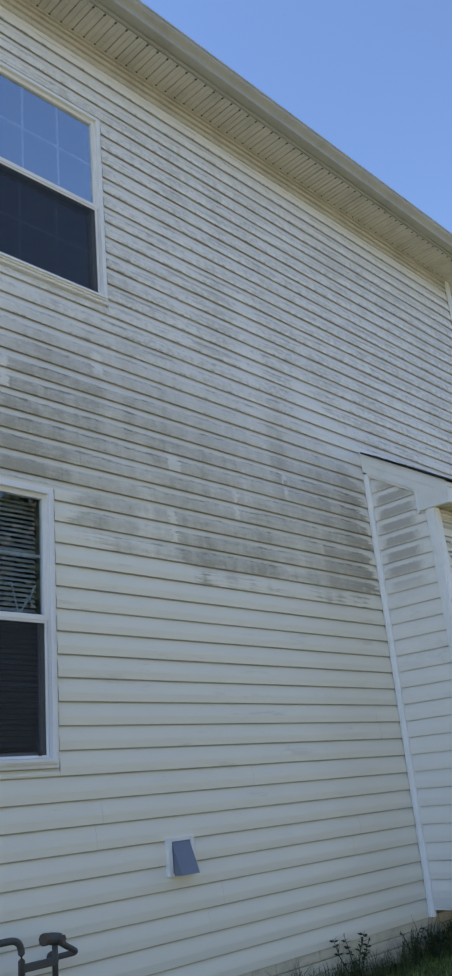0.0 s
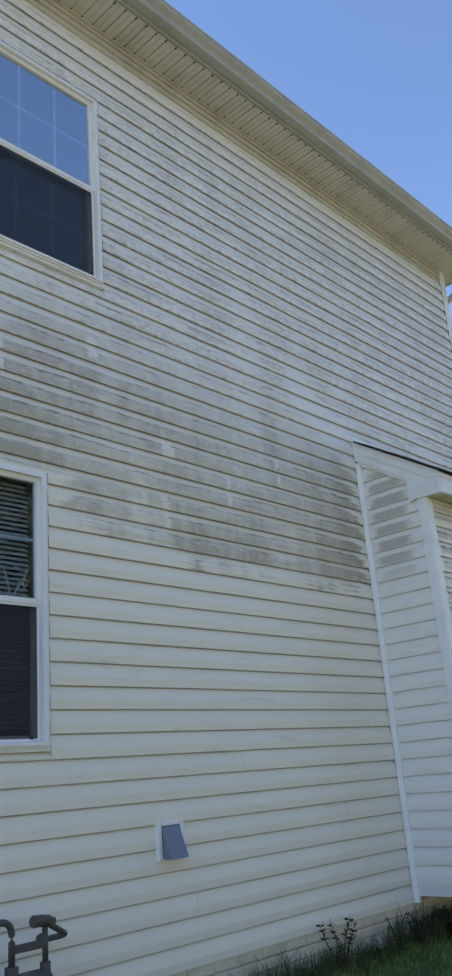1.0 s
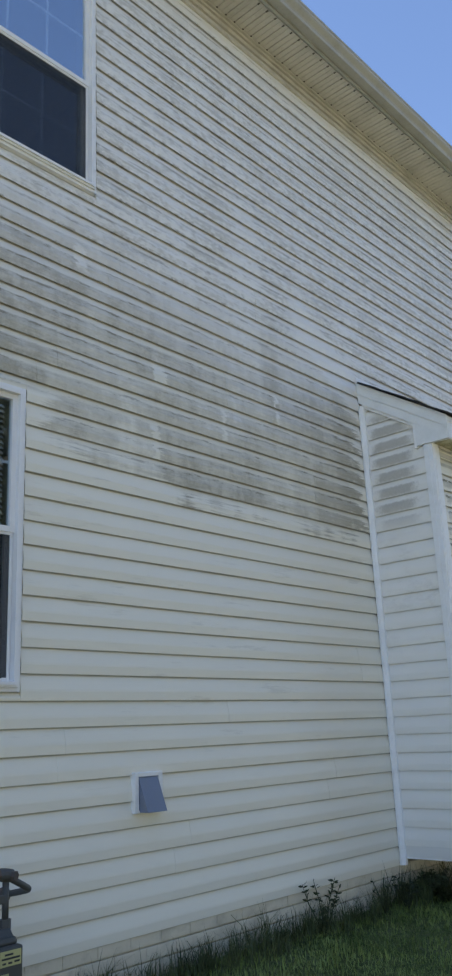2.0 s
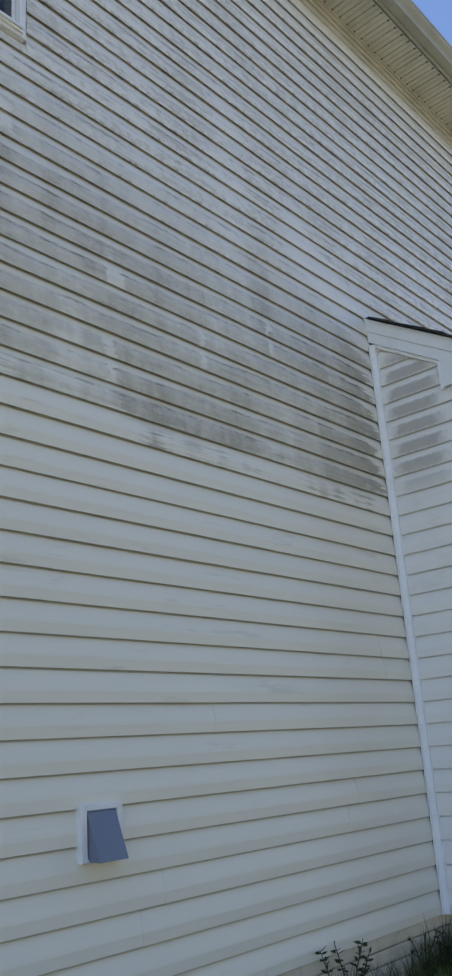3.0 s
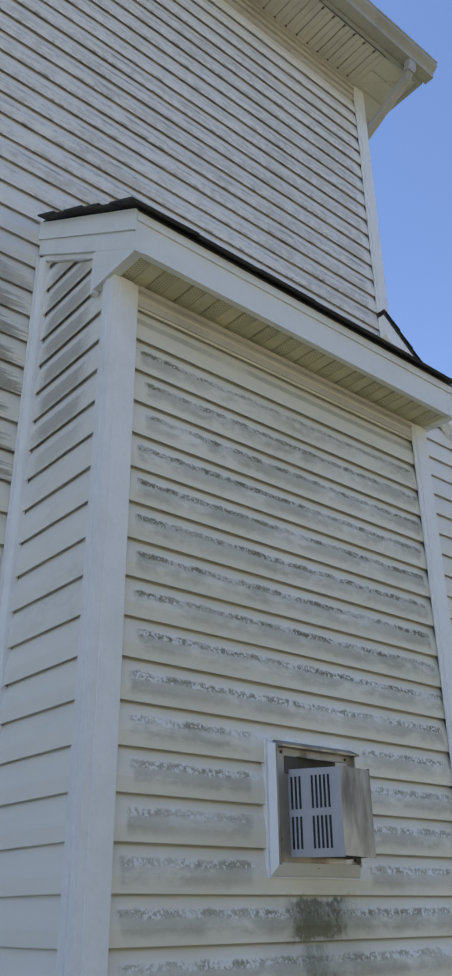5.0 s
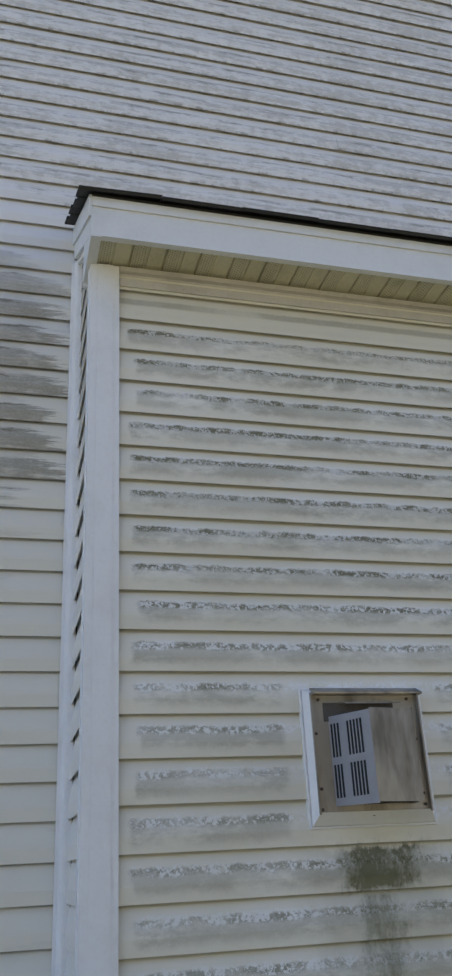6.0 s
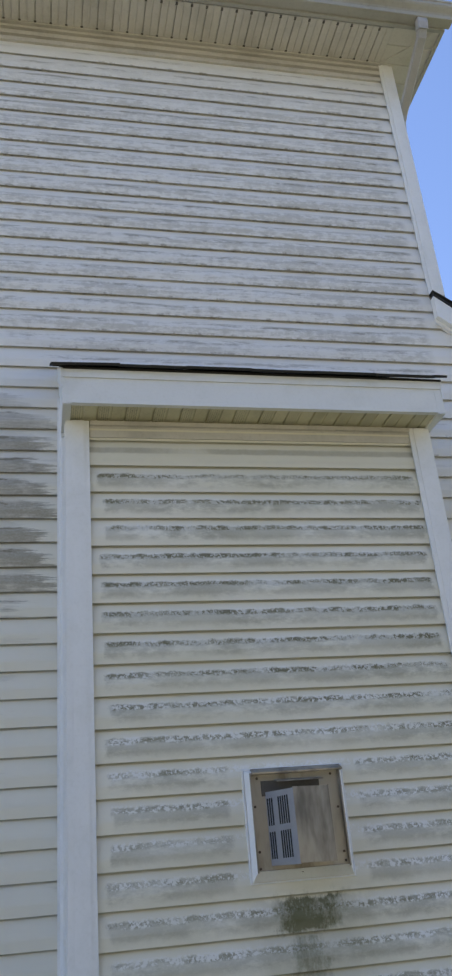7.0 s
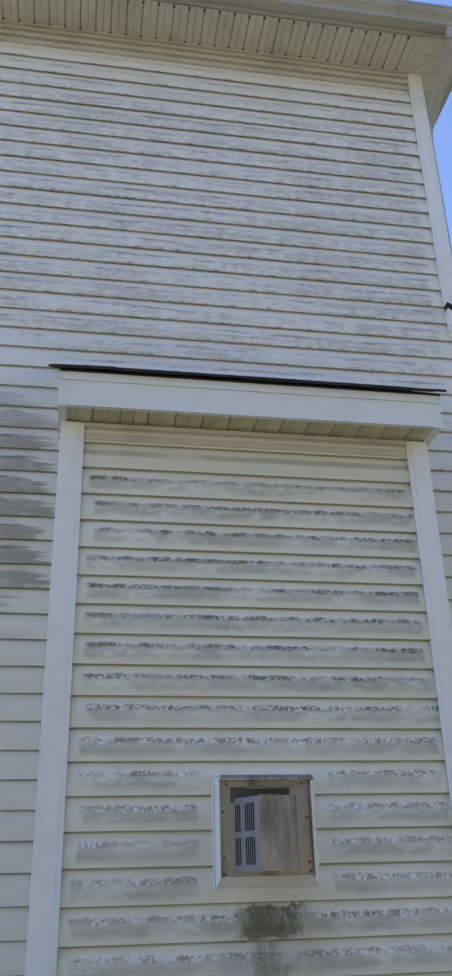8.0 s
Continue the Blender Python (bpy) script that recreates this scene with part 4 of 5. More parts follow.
# ---- windows ----
def build_window(name, y0, y1, z0, z1, rail, label, blinds, mat):
    """A single-hung vinyl window: surround, upper sash with grilles, lower sash behind an insect screen."""
    w = empty(name, (XW, (y0 + y1) / 2, z0))
    inv = w.matrix_basis.inverted()

    def put(n, bm, mat, lab="", parent=None):
        ob = part(n, bm, mat, None, lab)
        ob.parent = parent or w
        if not parent:
            ob.matrix_parent_inverse = inv
        else:
            ob.matrix_parent_inverse = (w.matrix_basis).inverted()
        return ob

    def ring(bm, xa, xb, a, b, c, d, t, bevel=0.002):
        add_box(bm, xa, xb, a, a + t, c, d, bevel)
        add_box(bm, xa, xb, b - t, b, c, d, bevel)
        add_box(bm, xa, xb, a + t, b - t, d - t, d, bevel)
        add_box(bm, xa, xb, a + t, b - t, c, c + t, bevel)
        return bm

    bm = ring(bmesh.new(), XW - 0.03, XW + 0.012, y0, y1, z0, z1, 0.022)
    ring(bm, XW - 0.05, XW + 0.024, y0 + 0.018, y1 - 0.018, z0 + 0.018, z1 - 0.018, 0.024)
    put("window_frame", bm, M_FRAME)
    put("window_sill", extrude_shape([(XW - 0.06, y0 + 0.03, z0 + 0.036), (XW + 0.034, y0 + 0.03, z0 + 0.030), (XW + 0.034, y0 + 0.03, z0 + 0.046), (XW - 0.06, y0 + 0.03, z0 + 0.060)], (0, y1 - y0 - 0.06, 0)), M_FRAME)
    a, b, c, d = y0 + 0.040, y1 - 0.040, z0 + 0.050, z1 - 0.040
    put("upper_sash", ring(bmesh.new(), XW - 0.035, XW - 0.002, a, b, rail - 0.012, d, 0.030), M_FRAME)
    put("lower_sash", ring(bmesh.new(), XW - 0.075, XW - 0.040, a, b, c, rail + 0.030, 0.034), M_FRAME)
    up = put("pane", box(XW - 0.022, XW - 0.017, a + 0.028, b - 0.028, rail + 0.016, d - 0.028), mat, "sky-reflecting glass")
    lo = put("pane", box(XW - 0.060, XW - 0.055, a + 0.032, b - 0.032, c + 0.032, rail - 0.002), mat, "dim glass behind the screen")
    for p in (up, lo):
        p.visible_shadow = False
    # flat grilles inside the glass
    for za, zb, xg in ((rail + 0.016, d - 0.028, XW - 0.030), (c + 0.032, rail - 0.002, XW - 0.068)):
        bm = bmesh.new()
        for i in (1, 2):
            yy = a + 0.028 + (b - a - 0.056) * i / 3
            add_box(bm, xg, xg + 0.004, yy - 0.008, yy + 0.008, za, zb)
        zm = (za + zb) / 2
        add_box(bm, xg + 0.0005, xg + 0.0035, a + 0.028, b - 0.028, zm - 0.008, zm + 0.008)
        put("grille", bm, M_FRAME)
    put("screen_frame", ring(bmesh.new(), XW - 0.018, XW - 0.008, a + 0.006, b - 0.006, c, rail - 0.010, 0.016, 0.001), M_FRAME)
    s = put("insect_screen", box(XW - 0.0145, XW - 0.0135, a + 0.02, b - 0.02, c + 0.014, rail - 0.024), M_SCREEN, "dark fine insect mesh")
    s.visible_shadow = False
    for yy in (a + 0.10, b - 0.065):
        put("screen_tab", box(XW - 0.009, XW + 0.001, yy - 0.009, yy + 0.009, c + 0.012, c + 0.036, 0.002), M_PRINT)
    if blinds:
        x = XW - 0.115
        z = d - 0.03
        while z > c + 0.06:
            put("slat", extrude_shape([(x - 0.010, a + 0.01, z + 0.011), (x, a + 0.01, z + 0.002), (x + 0.010, a + 0.01, z - 0.011), (x + 0.010, a + 0.01, z - 0.0125), (x, a + 0.01, z + 0.0005), (x - 0.010, a + 0.01, z + 0.0095)], (0, b - a - 0.02, 0)), M_BLIND)
            z -= 0.0285
        # pale tubes stand in for branches reflected in the pane
        pts = [Vector((x + 0.035, b - 0.05 - 0.16 * t, rail + 0.08 + 0.05 * math.sin(9 * t) + 0.20 * max(0, t - 0.55))) for t in (k / 24 for k in range(25))]
        put("reflected_twig", tube(pts, 0.005, 6), M_TWIG)
        put("reflected_twig", tube([(x + 0.036, b - 0.035, rail + 0.20), (x + 0.036, b - 0.07, rail + 0.12), (x + 0.036, b - 0.13, rail + 0.045), (x + 0.036, b - 0.20, rail + 0.03)], 0.006, 6), M_TWIG)
    tagged(w, label, "window", kind="structure")
    # the room behind
    r = bmesh.new()
    x0, x1 = XW - 2.6, XW - 0.171
    for bb in ((x0, x0 + 0.05, y0 - 0.8, y1 + 0.8, z0 - 0.8, z1 + 0.3), (x0, x1, y0 - 0.85, y0 - 0.8, z0 - 0.8, z1 + 0.3), (x0, x1, y1 + 0.8, y1 + 0.85, z0 - 0.8, z1 + 0.3), (x0, x1, y0 - 0.85, y1 + 0.85, z0 - 0.85, z0 - 0.8), (x0, x1, y0 - 0.85, y1 + 0.85, z1 + 0.3, z1 + 0.35)):
        add_box(r, *bb)
    tagged(part("room_interior", r, M_ROOM), "dim plain room behind the window", "room", kind="structure")


build_window("window_1", *WIN_UP, 5.325, "white vinyl upper-floor window with grilles and half screen", False, M_GLASS)
build_window("window_2", *WIN_LOW, 2.385, "white vinyl ground-floor window with closed blinds", True, M_CLEAR)


# ---- direct-vent fireplace cap on the chase ----
def build_vent_cap():
    y0, y1, z0, z1 = 7.540, 7.936, 1.488, 1.884
    cap = empty("fireplace_vent", (XF, (y0 + y1) / 2, z0))
    inv = cap.matrix_basis.inverted()

    def put(n, bm, mat, lab=""):
        ob = part(n, bm, mat, None, lab)
        ob.parent, ob.matrix_parent_inverse = cap, inv
        return ob

    # mitred white surround, sloping outwards
    t, xo, xi = 0.019, XF + 0.010, XF + 0.034
    corners = [(y0, z0), (y1, z0), (y1, z1), (y0, z1)]
    inner = [(y0 + t, z0 + 0.036), (y1 - t, z0 + 0.036), (y1 - t, z1 - 0.014), (y0 + t, z1 - 0.014)]
    for i in range(4):
        j = (i + 1) % 4
        bm = bmesh.new()
        o0, o1, n1, n0 = corners[i], corners[j], inner[j], inner[i]
        front = [bm.verts.new((xo, *o0)), bm.verts.new((xo, *o1)), bm.verts.new((xi, *n1)), bm.verts.new((xi, *n0))]
        back = [bm.verts.new((XF - 0.015, *p)) for p in (o0, o1, n1, n0)]
        bm.faces.new(front)
        bm.faces.new(back[::-1])
        for a in range(4):
            b = (a + 1) % 4
            bm.faces.new((front[b], front[a], back[a], back[b]))
        put("surround", bm, M_TRIM)
    # drip hood over the plate and the channel that receives the cut siding
    put("drip_hood", extrude_shape([(XF + 0.004, y0 + 0.026, z1 - 0.020), (XF + 0.052, y0 + 0.026, z1 - 0.018), (XF + 0.053, y0 + 0.026, z1 - 0.013), (XF + 0.014, y0 + 0.026, z1 + 0.006), (XF + 0.004, y0 + 0.026, z1 + 0.006)], (0, y1 - y0 - 0.034, 0)), M_STEEL, "stained steel drip hood")
    for a, b, c, d in ((y0 - 0.008, y0 - 0.001, z0 - 0.008, z1 + 0.009), (y1 + 0.001, y1 + 0.007, z0 - 0.008, z1 + 0.009), (y0 - 0.001, y1 + 0.001, z1 + 0.001, z1 + 0.009), (y0 - 0.001, y1 + 0.001, z0 - 0.008, z0 - 0.001)):
        put("channel", box(XF - 0.014, XF + 0.007, a, b, c, d, 0.002), M_TRIM)
    # steel plate with a recess
    ya, yb, za, zb = y0 + 0.016, y1 - 0.016, z0 + 0.030, z1 - 0.012
    xp = XF + 0.022
    bm = box(xp - 0.006, xp, ya, yb, za, zb)
    put("plate", bm, M_STEEL, "stained steel mounting plate")
    for q in ((ya, ya + 0.005, za, zb), (yb - 0.005, yb, za, zb), (ya + 0.005, yb - 0.005, zb - 0.006, zb)):
        put("flange", box(xp + 0.0005, xp + 0.016, *q), M_STEEL)
    # cap box: slanted louvred cheeks and a plain front
    yl, yf0, yf1, yr = 7.614, 7.680, 7.818, 7.864
    zl, zh, xd = 1.540, 1.796, xp + 0.165
    lean = 0.012
    outline = [(xp, yl), (xd, yf0), (xd, yf1), (xp, yr)]
    names = [("cheek", M_GALV), ("front", M_STEEL), ("cheek", M_STEEL)]
    th = 0.0025
    for (p, q), (nm, mat) in zip(zip(outline, outline[1:]), names):
        d = Vector((q[0] - p[0], q[1] - p[1], 0))
        nrm = Vector((d.y, -d.x, 0)).normalized()
        put(nm, extrude_shape([(p[0], p[1], zl), (q[0], q[1], zl - lean * (q[0] - xp) * 2), (q[0], q[1], zh), (p[0], p[1], zh + 0.004)], nrm * -th), mat, "louvred side of the cap" if nm == "cheek" else "plain brown-stained front")
    # the near-black lower lid paints the shade of an open underside
    for zz, mat in ((zl + 0.004, M_DARK), (zh - 0.012, M_STEEL)):
        put("lid", extrude_shape([(a - 0.002, b, zz) for a, b in outline], (0, 0, 0.003)), mat)
    put("cavity", extrude_shape([(a - 0.012, b + (0.012 if b < 7.7 else -0.012), zl + 0.012) for a, b in outline], (0, 0, zh - zl - 0.03)), M_DARK)
    # louvre slots in the near cheek: a narrow and a wide group, two rows
    p, q = Vector((*outline[0], 0)), Vector((*outline[1], 0))
    d = (q - p).normalized()
    nrm = Vector((d.y, -d.x, 0))
    turn = math.atan2(d.y, d.x)
    for u0, n in ((0.010, 3), (0.080, 5)):
        for za2, zb2 in ((zl + 0.022, zl + 0.116), (zl + 0.138, zl + 0.236)):
            for i in range(n):
                c = p + d * (u0 + i * 0.0138 + 0.002) + nrm * 0.0006
                bm = box(-0.0034, 0.0034, -0.0009, 0.0009, za2, zb2)
                bmesh.ops.transform(bm, matrix=Matrix.Translation((c.x, c.y, 0)) @ Matrix.Rotation(turn, 4, "Z"), verts=bm.verts)
                put("slot", bm, M_DARK)
    # outlet above the box, its shade a flat dark patch; short lip over it
    put("outlet", box(xp - 0.001, xp + 0.002, 7.600, 7.835, zh - 0.01, zh + 0.046), M_HOLE_SHADE)
    put("lip", extrude_shape([(xp, 7.655, zh + 0.046), (xp + 0.050, 7.655, zh + 0.036), (xp + 0.050, 7.655, zh + 0.040), (xp, 7.655, zh + 0.050)], (0, 0.185, 0)), M_STEEL)
    for yy, zz in ((ya + 0.03, zb - 0.02), (yb - 0.035, zb - 0.018), (ya + 0.014, zl + 0.21), (ya + 0.016, zl + 0.05), (ya + 0.014, za + 0.014), (yb - 0.02, zl + 0.19), (yb - 0.018, zl + 0.03), (yb - 0.016, za + 0.020), (7.73, za - 0.004)):
        s = tube([(xp - 0.002, yy, zz), (xp + 0.004, yy, zz)], 0.0048, 8)
        put("screw", s, M_RUST)
    tagged(cap, "stained steel direct-vent fireplace cap in a white surround", "wall vent")


build_vent_cap()


# ---- dryer vent on the long wall ----
def build_dryer_vent():
    y0, y1, z0, z1 = 4.321, 4.521, 0.995, 1.196
    v = empty("dryer_vent", (XW, (y0 + y1) / 2, z0))
    inv = v.matrix_basis.inverted()

    def put(n, bm, mat, lab=""):
        ob = part(n, bm, mat, None, lab)
        ob.parent, ob.matrix_parent_inverse = v, inv

    bm = bmesh.new()
    for q in ((y0, y0 + 0.028, z0, z1), (y1 - 0.028, y1, z0, z1), (y0 + 0.028, y1 - 0.028, z1 - 0.022, z1), (y0 + 0.028, y1 - 0.028, z0, z0 + 0.014)):
        add_box(bm, XW - 0.015, XW + 0.024, *q, 0.003)
    put("mounting_block", bm, M_TRIM)
    put("throat", box(XW - 0.012, XW + 0.004, y0 + 0.027, y1 - 0.027, z0 + 0.012, z1 - 0.02), M_DARK)
    a, b = y0 + 0.030, y1 - 0.034
    top, low, out = z1 - 0.024, z0 + 0.004, XW + 0.088
    put("flap", extrude_shape([(XW + 0.020, a, top), (out, a, low), (out - 0.004, a, low - 0.001), (XW + 0.014, a, top - 0.003)], (0, b - a, 0)), M_FLAP, "slate-grey hinged flap hanging open")
    put("cheek", extrude_shape([(XW + 0.014, a + 0.002, top - 0.004), (out - 0.006, a + 0.002, low), (XW + 0.014, a + 0.002, low)], (0, 0.003, 0)), M_FLAP)
    put("cheek", extrude_shape([(XW + 0.014, b - 0.005, top - 0.004), (out - 0.006, b - 0.005, low), (XW + 0.014, b - 0.005, low)], (0, 0.003, 0)), M_FLAP)
    put("hinge", tube([(XW + 0.020, a, top), (XW + 0.020, b, top)], 0.004, 8), M_FLAP)
    tagged(v, "white dryer vent hood with slate-grey flap on siding", "wall vent")


build_dryer_vent()


# ---- gas meter at the wall's foot ----
def build_gas_meter():
    cx, cy, base = -3.80, 3.275, 0.36
    g = empty("gas_meter", (cx, cy, 0.19))
    inv = g.matrix_basis.inverted()

    def put(n, bm, mat, lab="", smooth=False):
        ob = part(n, bm, mat, None, lab, smooth)
        ob.parent, ob.matrix_parent_inverse = g, inv
        return ob

    put("body", box(cx - 0.075, cx + 0.060, cy - 0.125, cy + 0.105, base, 0.600, 0.022), M_METER)
    put("top_casting", box(cx - 0.080, cx + 0.066, cy - 0.130, cy + 0.110, 0.600, 0.640, 0.018), M_METER)
    put("shoulder", extrude_shape([(cx - 0.06, cy - 0.11, 0.638), (cx + 0.05, cy - 0.11, 0.638), (cx + 0.025, cy - 0.11, 0.664), (cx - 0.045, cy - 0.11, 0.664)], (0, 0.205, 0)), M_METER)
    put("index_housing", box(cx + 0.058, cx + 0.096, cy - 0.020, cy + 0.112, 0.360, 0.612, 0.010), M_METER)
    put("index_tag", box(cx + 0.096, cx + 0.099, cy + 0.004, cy + 0.100, 0.545, 0.600, 0.001), M_TAG, "yellowed index plate with unreadable marks")
    for i, (a, b, z) in enumerate(((0.024, 0.062, 0.586), (0.010, 0.094, 0.572), (0.014, 0.030, 0.556), (0.040, 0.058, 0.556), (0.068, 0.092, 0.558))):
        put("print_bar", box(cx + 0.0985, cx + 0.1000, cy + a, cy + b, z - 0.003, z + 0.004), M_PRINT)
    put("rating_label", box(cx + 0.096, cx + 0.0985, cy - 0.012, cy + 0.045, 0.440, 0.520, 0.0008), M_TAG, "faded yellow-green rating label")
    for z, w in ((0.462, 0.040), (0.452, 0.046)):
        put("print_bar", box(cx + 0.0980, cx + 0.0995, cy - 0.006, cy - 0.006 + w, z - 0.003, z + 0.003), M_PRINT)
    put("barcode_label", box(cx + 0.096, cx + 0.0985, cy + 0.005, cy + 0.045, 0.395, 0.425), M_PAPER, "small pale sticker")
    py = cy + 0.088
    put("outlet_nut", tube([(cx, py, 0.655), (cx, py, 0.695)], 0.024, 6), M_PIPE)
    put("outlet_riser", tube([(cx, py, 0.690), (cx, py, 0.845)], 0.0135, 14), M_PIPE, smooth=True)
    put("tee", tube([(cx + 0.012, py - 0.050, 0.864), (cx + 0.006, py - 0.025, 0.862), (cx, py, 0.857), (cx, py + 0.028, 0.853)], [0.023, 0.026, 0.027, 0.024], 14), M_PIPE)
    put("plug", tube([(cx + 0.016, py - 0.074, 0.866), (cx + 0.011, py - 0.048, 0.864)], 0.026, 8), M_RUST, "rusty screwed plug")
    put("plug", tube([(cx + 0.015, py + 0.018, 0.853), (cx + 0.034, py + 0.026, 0.853)], 0.020, 6), M_RUST, "rusty screwed plug")
    bend = rounded_bend((cx - 0.01, py + 0.020, 0.846), (-3.935, 3.580, 0.762), (-4.06, 3.560, 0.738), 0.035)
    put("house_pipe", tube(bend + [(XW - 0.01, 3.552, 0.730)], 0.0135, 12), M_PIPE, smooth=True)
    put("wall_flange", tube([(XW - 0.004, 3.552, 0.730), (XW + 0.016, 3.554, 0.733)], 0.032, 16), M_RUST, "dark wall escutcheon")
    put("cross_arm", box(cx - 0.008, cx + 0.010, cy - 0.095, cy + 0.090, 0.752, 0.786, 0.005), M_PIPE)
    lx = cy - 0.085
    put("inlet_nut", tube([(cx, lx, 0.655), (cx, lx, 0.705)], 0.030, 6), M_PIPE)
    inlet = [(cx, lx, 0.69), (cx, lx, 0.80)] + rounded_bend((cx, lx, 0.80), (cx, lx, 0.885), (cx, lx - 0.10, 0.885), 0.06)[1:] + rounded_bend((cx, lx - 0.10, 0.885), (cx, lx - 0.19, 0.885), (cx, lx - 0.19, 0.70), 0.06)[1:]
    put("inlet_loop", tube(inlet, 0.015, 14), M_PIPE, smooth=True)
    put("regulator", tube([(cx, lx - 0.19, 0.72), (cx, lx - 0.19, 0.695), (cx, lx - 0.19, 0.66), (cx, lx - 0.19, 0.63), (cx, lx - 0.19, 0.60)], [0.03, 0.085, 0.09, 0.085, 0.03], 20), M_METER)
    put("service_riser", tube([(cx, lx - 0.19, 0.61), (cx, lx - 0.19, 0.10)], 0.019, 14), M_PIPE, smooth=True)
    put("meter_stand", box(cx - 0.03, cx + 0.02, cy - 0.02, cy + 0.02, 0.10, base + 0.005, 0.004), M_PIPE)
    tagged(g, "weathered grey gas meter with painted pipes beside the wall", "gas meter")


build_gas_meter()


# ---- plants ----
def blade(bm, p, h, w, lean, turn):
    """A bent, tapering blade of grass."""
    c, s = math.cos(turn), math.sin(turn)
    side = Vector((-s, c, 0)) * w / 2
    d = Vector((c, s, 0))
    b0 = Vector(p)
    b1 = b0 + d * lean * 0.35 * h + Vector((0, 0, h * 0.55))
    b2 = b0 + d * lean * h + Vector((0, 0, h * (1 - 0.25 * lean)))
    v = [bm.verts.new(q) for q in (b0 - side, b0 + side, b1 + side * 0.75, b1 - side * 0.75, b2)]
    bm.faces.new((v[0], v[1], v[2], v[3]))
    bm.faces.new((v[3], v[2], v[4]))


def build_grass():
    rng = random.Random(11)
    bm = bmesh.new()
    for i in range(52000):
        x = -4.09 + 2.9 * rng.random() ** 1.25
        y = rng.uniform(2.9, 8.9)
        clump = noise.noise((x * 3.1, y * 3.1, 4.0))
        h = rng.uniform(0.016, 0.042) * (1.15 + 0.8 * clump)
        if h < 0.012:
            continue
        blade(bm, (x, y, ground_height(x, y) - 0.004), h, rng.uniform(0.003, 0.006), rng.uniform(0.1, 0.9), rng.uniform(0, 6.283))
    ob = part("grass", bm, M_GRASS)
    tagged(ob, "short green lawn grass in the shade of the wall", "grass", kind="stuff")
    bm = bmesh.new()
    for i in range(260):
        y0 = rng.uniform(3.6, 8.8)
        x0 = -4.08 + abs(rng.gauss(0, 0.09))
        tall = rng.uniform(0.10, 0.27) * (1.0 + 0.5 * noise.noise((y0 * 1.7, 0, 2)))
        for j in range(rng.randint(9, 20)):
            x, y = x0 + rng.gauss(0, 0.022), y0 + rng.gauss(0, 0.03)
            if x < -4.095:
                continue
            blade(bm, (x, y, ground_height(x, y) - 0.005), tall * rng.uniform(0.5, 1.1), rng.uniform(0.003, 0.0065), rng.uniform(0.15, 1.0), rng.uniform(0, 6.283))
    ob = part("tall_grass", bm, M_TUFT)
    tagged(ob, "untrimmed tall grass tufts along the foundation", "grass", kind="stuff")


build_grass()


def weed(name, place, height, stems, leaves, size, mat, label, seed, spread=0.25):
    rng = random.Random(seed)
    p0 = Vector(place)
    root = empty(name, place)
    bm = bmesh.new()
    lf = bmesh.new()
    for s in range(stems):
        a = rng.uniform(0, 6.283)
        top = Vector((math.cos(a) * spread * height, math.sin(a) * spread * height, height * rng.uniform(0.6, 1.0)))
        mid = top * 0.5 + Vector((rng.gauss(0, 0.012), rng.gauss(0, 0.012), 0.03))
        pts = [Vector((0, 0, -0.02)), mid, top]
        tube(pts, [0.0045, 0.0035, 0.0015], 5, bm)
        for k in range(leaves):
            t = rng.uniform(0.25, 1.0)
            q = mid.lerp(top, (t - 0.5) * 2) if t > 0.5 else pts[0].lerp(mid, t * 2)
            d = Vector((rng.gauss(0, 1), rng.gauss(0, 1), rng.uniform(-0.2, 0.9))).normalized()
            n = d.cross(Vector((rng.gauss(0, 1), rng.gauss(0, 1), rng.gauss(0, 1)))).normalized()
            ln = size * rng.uniform(0.5, 1.2)
            v = [lf.verts.new(q + d * ln * u + n * ln * w) for u, w in ((0, 0), (0.35, 0.20), (0.7, 0.16), (1, 0), (0.7, -0.16), (0.35, -0.20))]
            lf.faces.new(v)
    a = part("stem", bm, mat, root)
    b = part("foliage", lf, mat, root)
    return tagged(root, label, "weed")


weed("thistle_weed", (-3.99, 5.76, 0.19), 0.36, 4, 22, 0.036, M_WEED, "dark leggy thistle weed against the pale foundation", 3, 0.35)
weed("leafy_weed", (-3.97, 6.42, 0.19), 0.24, 6, 7, 0.026, M_WEED, "wispy green weed beside the foundation", 5, 0.35)
weed("leafy_weed", (-3.93, 6.62, 0.19), 0.20, 8, 12, 0.035, M_WEED, "low green weed beside the foundation", 6, 0.5)
weed("dark_bush", (-3.85, 6.98, 0.18), 0.20, 50, 40, 0.032, M_WEED, "dense dark bushy weed under the bump-out's corner", 7, 0.75)
weed("dark_bush", (-3.66, 7.22, 0.17), 0.15, 26, 30, 0.036, M_WEED, "dense dark bushy weed under the bump-out's corner", 9, 0.8)
weed("dry_weed", (-3.72, 6.95, 0.18), 0.36, 7, 5, 0.020, M_DRY, "dry brown weed stalks under the bump-out", 8, 0.30)
weed("dry_weed", (-3.50, 7.02, 0.17), 0.38, 6, 5, 0.020, M_DRY, "dry brown weed stalks under the bump-out", 10, 0.30)


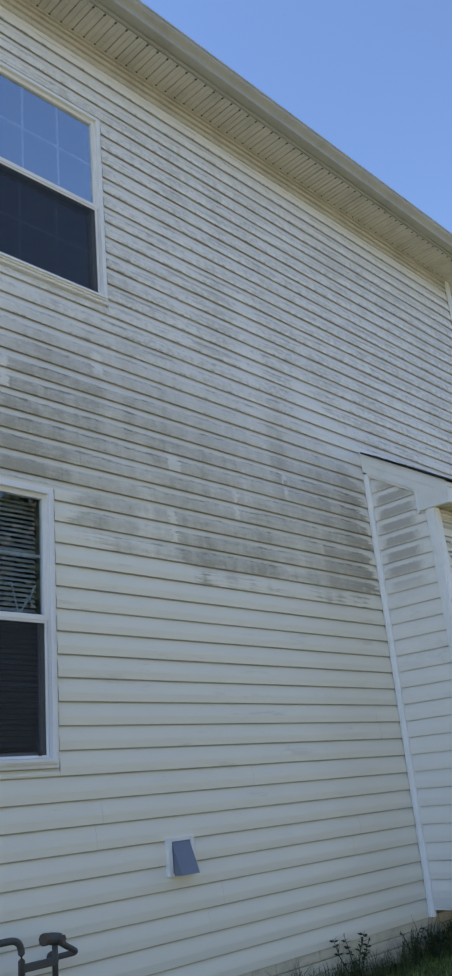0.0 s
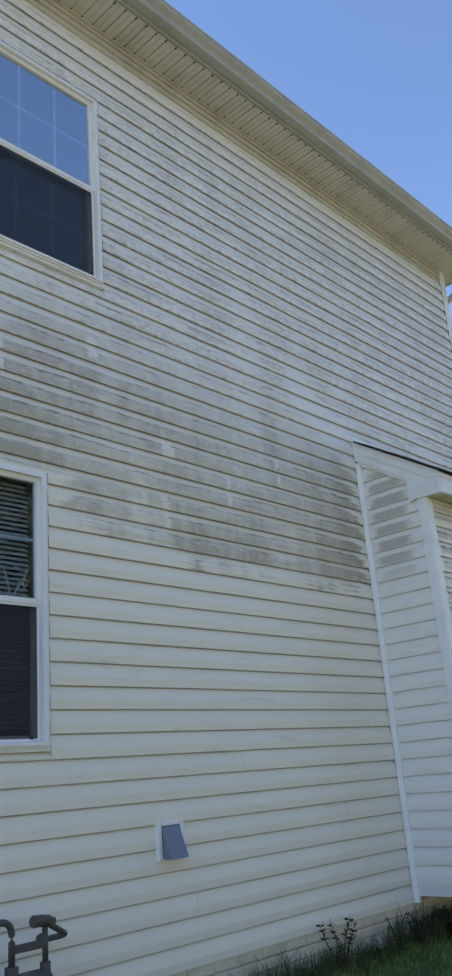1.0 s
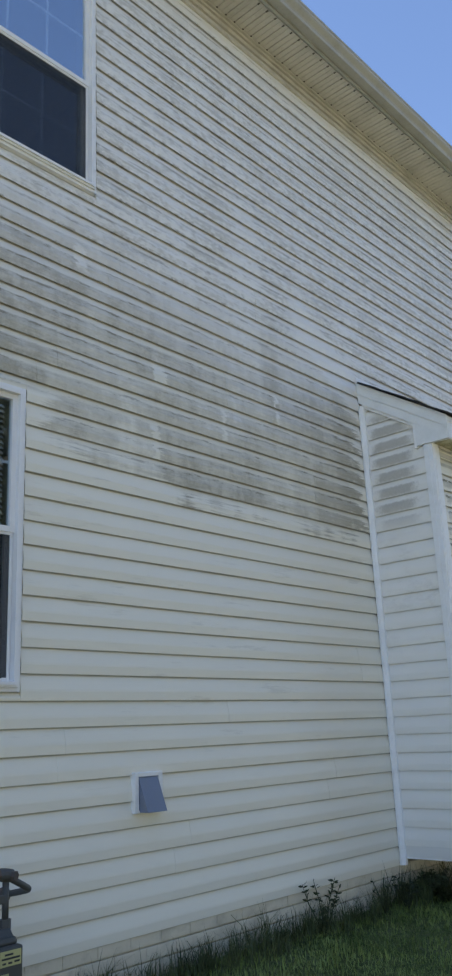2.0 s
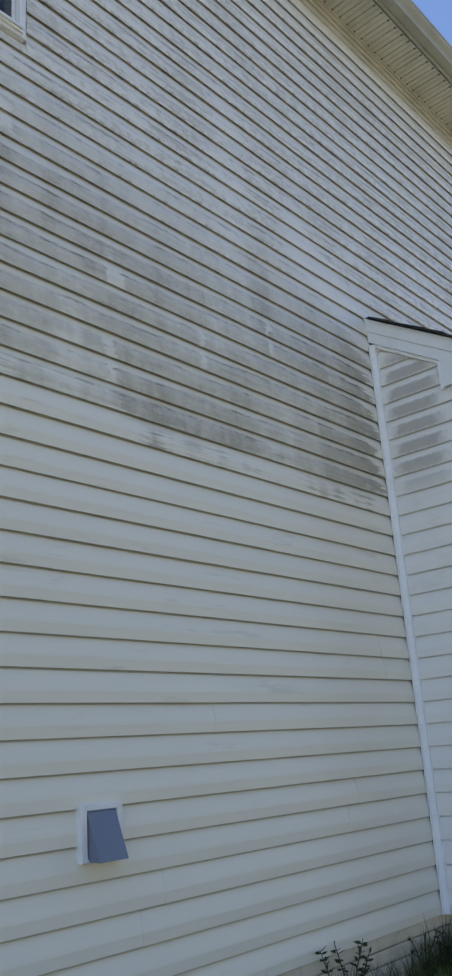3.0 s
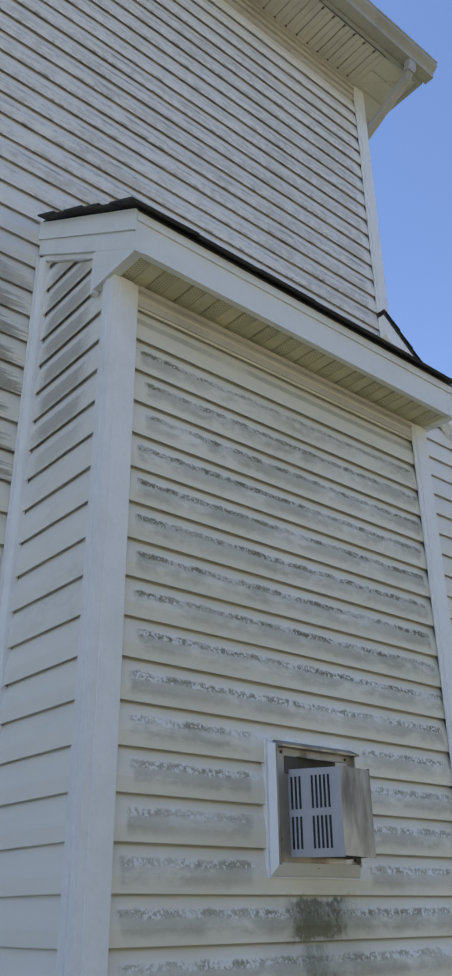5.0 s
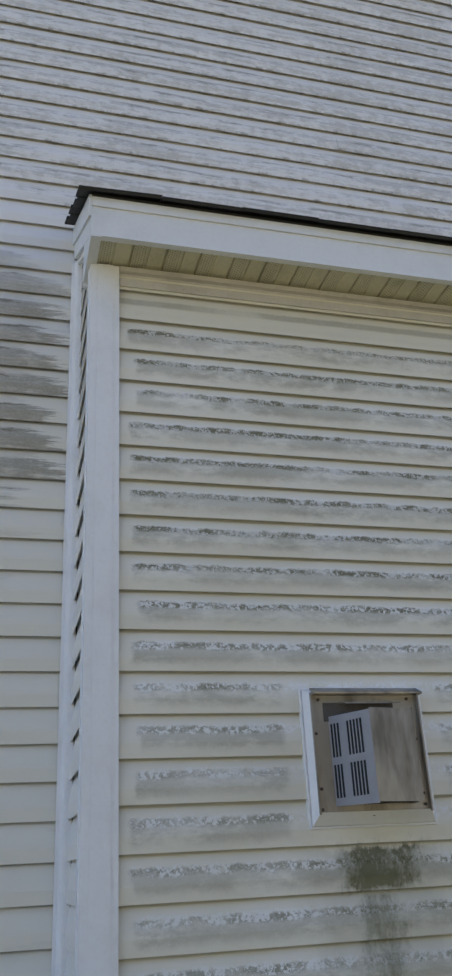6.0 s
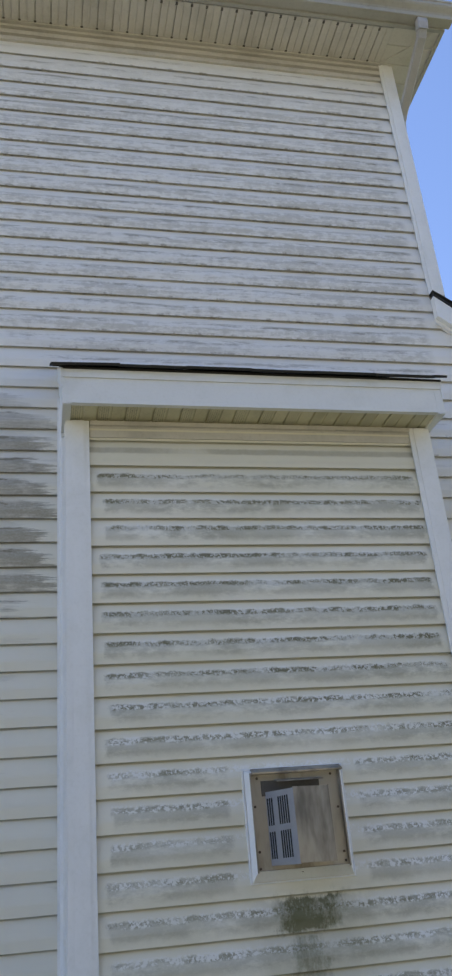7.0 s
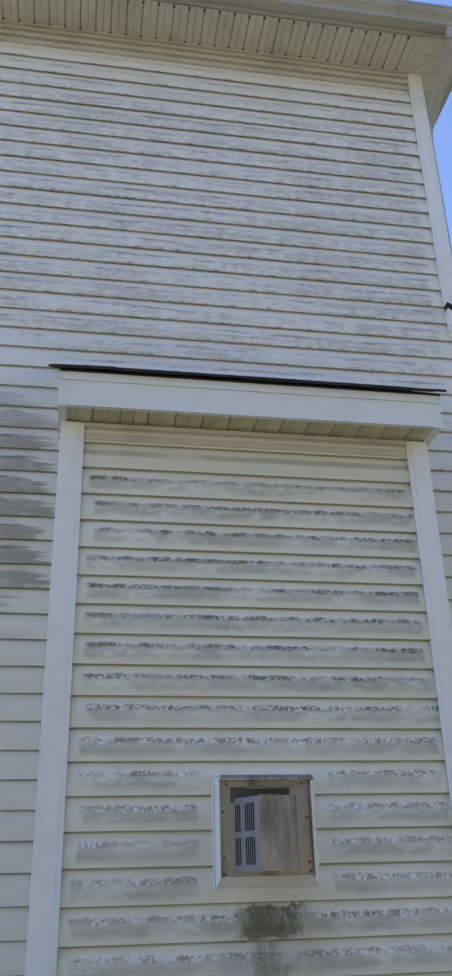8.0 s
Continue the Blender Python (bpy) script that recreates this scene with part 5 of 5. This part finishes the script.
# ---- trees across the yard, seen only as a reflection in the panes ----
def build_far_trees():
    rng = random.Random(21)
    # extra unseen trees thicken the row to hold back low sky light
    for i, (tx, ty, hh) in enumerate(((12, 2.5, 10.5), (13, 8.0, 12.0), (12, 13.0, 11.5), (14, 18.0, 12.5), (16, 25.0, 13.0), (16.5, 10.5, 13.0), (17, 15.5, 13.5), (15, 5.0, 12.5))):
        root = empty("tree", (tx, ty, -0.1))
        bm = bmesh.new()
        tube([(0, 0, 0), (0.1, 0, hh * 0.3), (0, 0.1, hh * 0.65), (0.05, 0, hh * 0.9)], [0.26, 0.2, 0.11, 0.03], 10, bm)
        lf = bmesh.new()
        tips = []
        for k in range(26):
            a, z = rng.uniform(0, 6.283), rng.uniform(0.28, 0.9) * hh
            r = (1 - abs(z / hh - 0.5)) * hh * 0.36 * rng.uniform(0.6, 1.1)
            tip = Vector((math.cos(a) * r, math.sin(a) * r, z + 0.25 * r))
            tube([(0, 0, z * 0.8), tip * 0.5 + Vector((0, 0, z * 0.42)), tip], [0.07, 0.05, 0.02], 5, bm)
            tips.append(tip)
        for k in range(17000):
            t = rng.choice(tips)
            q = t * rng.uniform(0.55, 1.05) + Vector((rng.gauss(0, 0.55), rng.gauss(0, 0.55), rng.gauss(0, 0.5)))
            q.z = max(q.z, 0.5 + 0.4 * rng.random())
            n = Vector((rng.gauss(0, 1), rng.gauss(0, 1), rng.gauss(0, 1))).normalized()
            u = n.orthogonal().normalized()
            w = n.cross(u)
            s = rng.uniform(0.09, 0.19)
            lf.faces.new([lf.verts.new(q + u * s), lf.verts.new(q + w * s * 0.6), lf.verts.new(q - u * s), lf.verts.new(q - w * s * 0.6)])
        part("trunk", bm, M_BARK, root)
        part("crown", lf, M_TREE, root)
        tagged(root, "leafy green yard tree standing across the lawn", "tree", "trees across the yard")


build_far_trees()


# ---- foundation bricks ----
def build_foundation():
    core = part("wall_foundation", box(XW - 0.20, XW - 0.024, YL, 12.5, -0.2, 0.425), M_BRICK)
    tagged(core, "cream-painted brick foundation under the siding", "foundation", kind="structure")
    me = mesh_of(box(0, 0.030, 0, 0.2075, 0, 0.0605, 0.004), "brick", M_BRICK)
    rng = random.Random(5)
    for r in range(5):
        z = 0.42 - 0.068 * (r + 1) + 0.010
        for i in range(32):
            y = 3.05 + i * 0.2095 + (0.105 if r % 2 else 0)
            ob = new("brick", me)
            ob.location = (XW - 0.036 + rng.uniform(-0.001, 0.0015), y, z + 0.001)
            ob.parent = core


build_foundation()
side_siding()
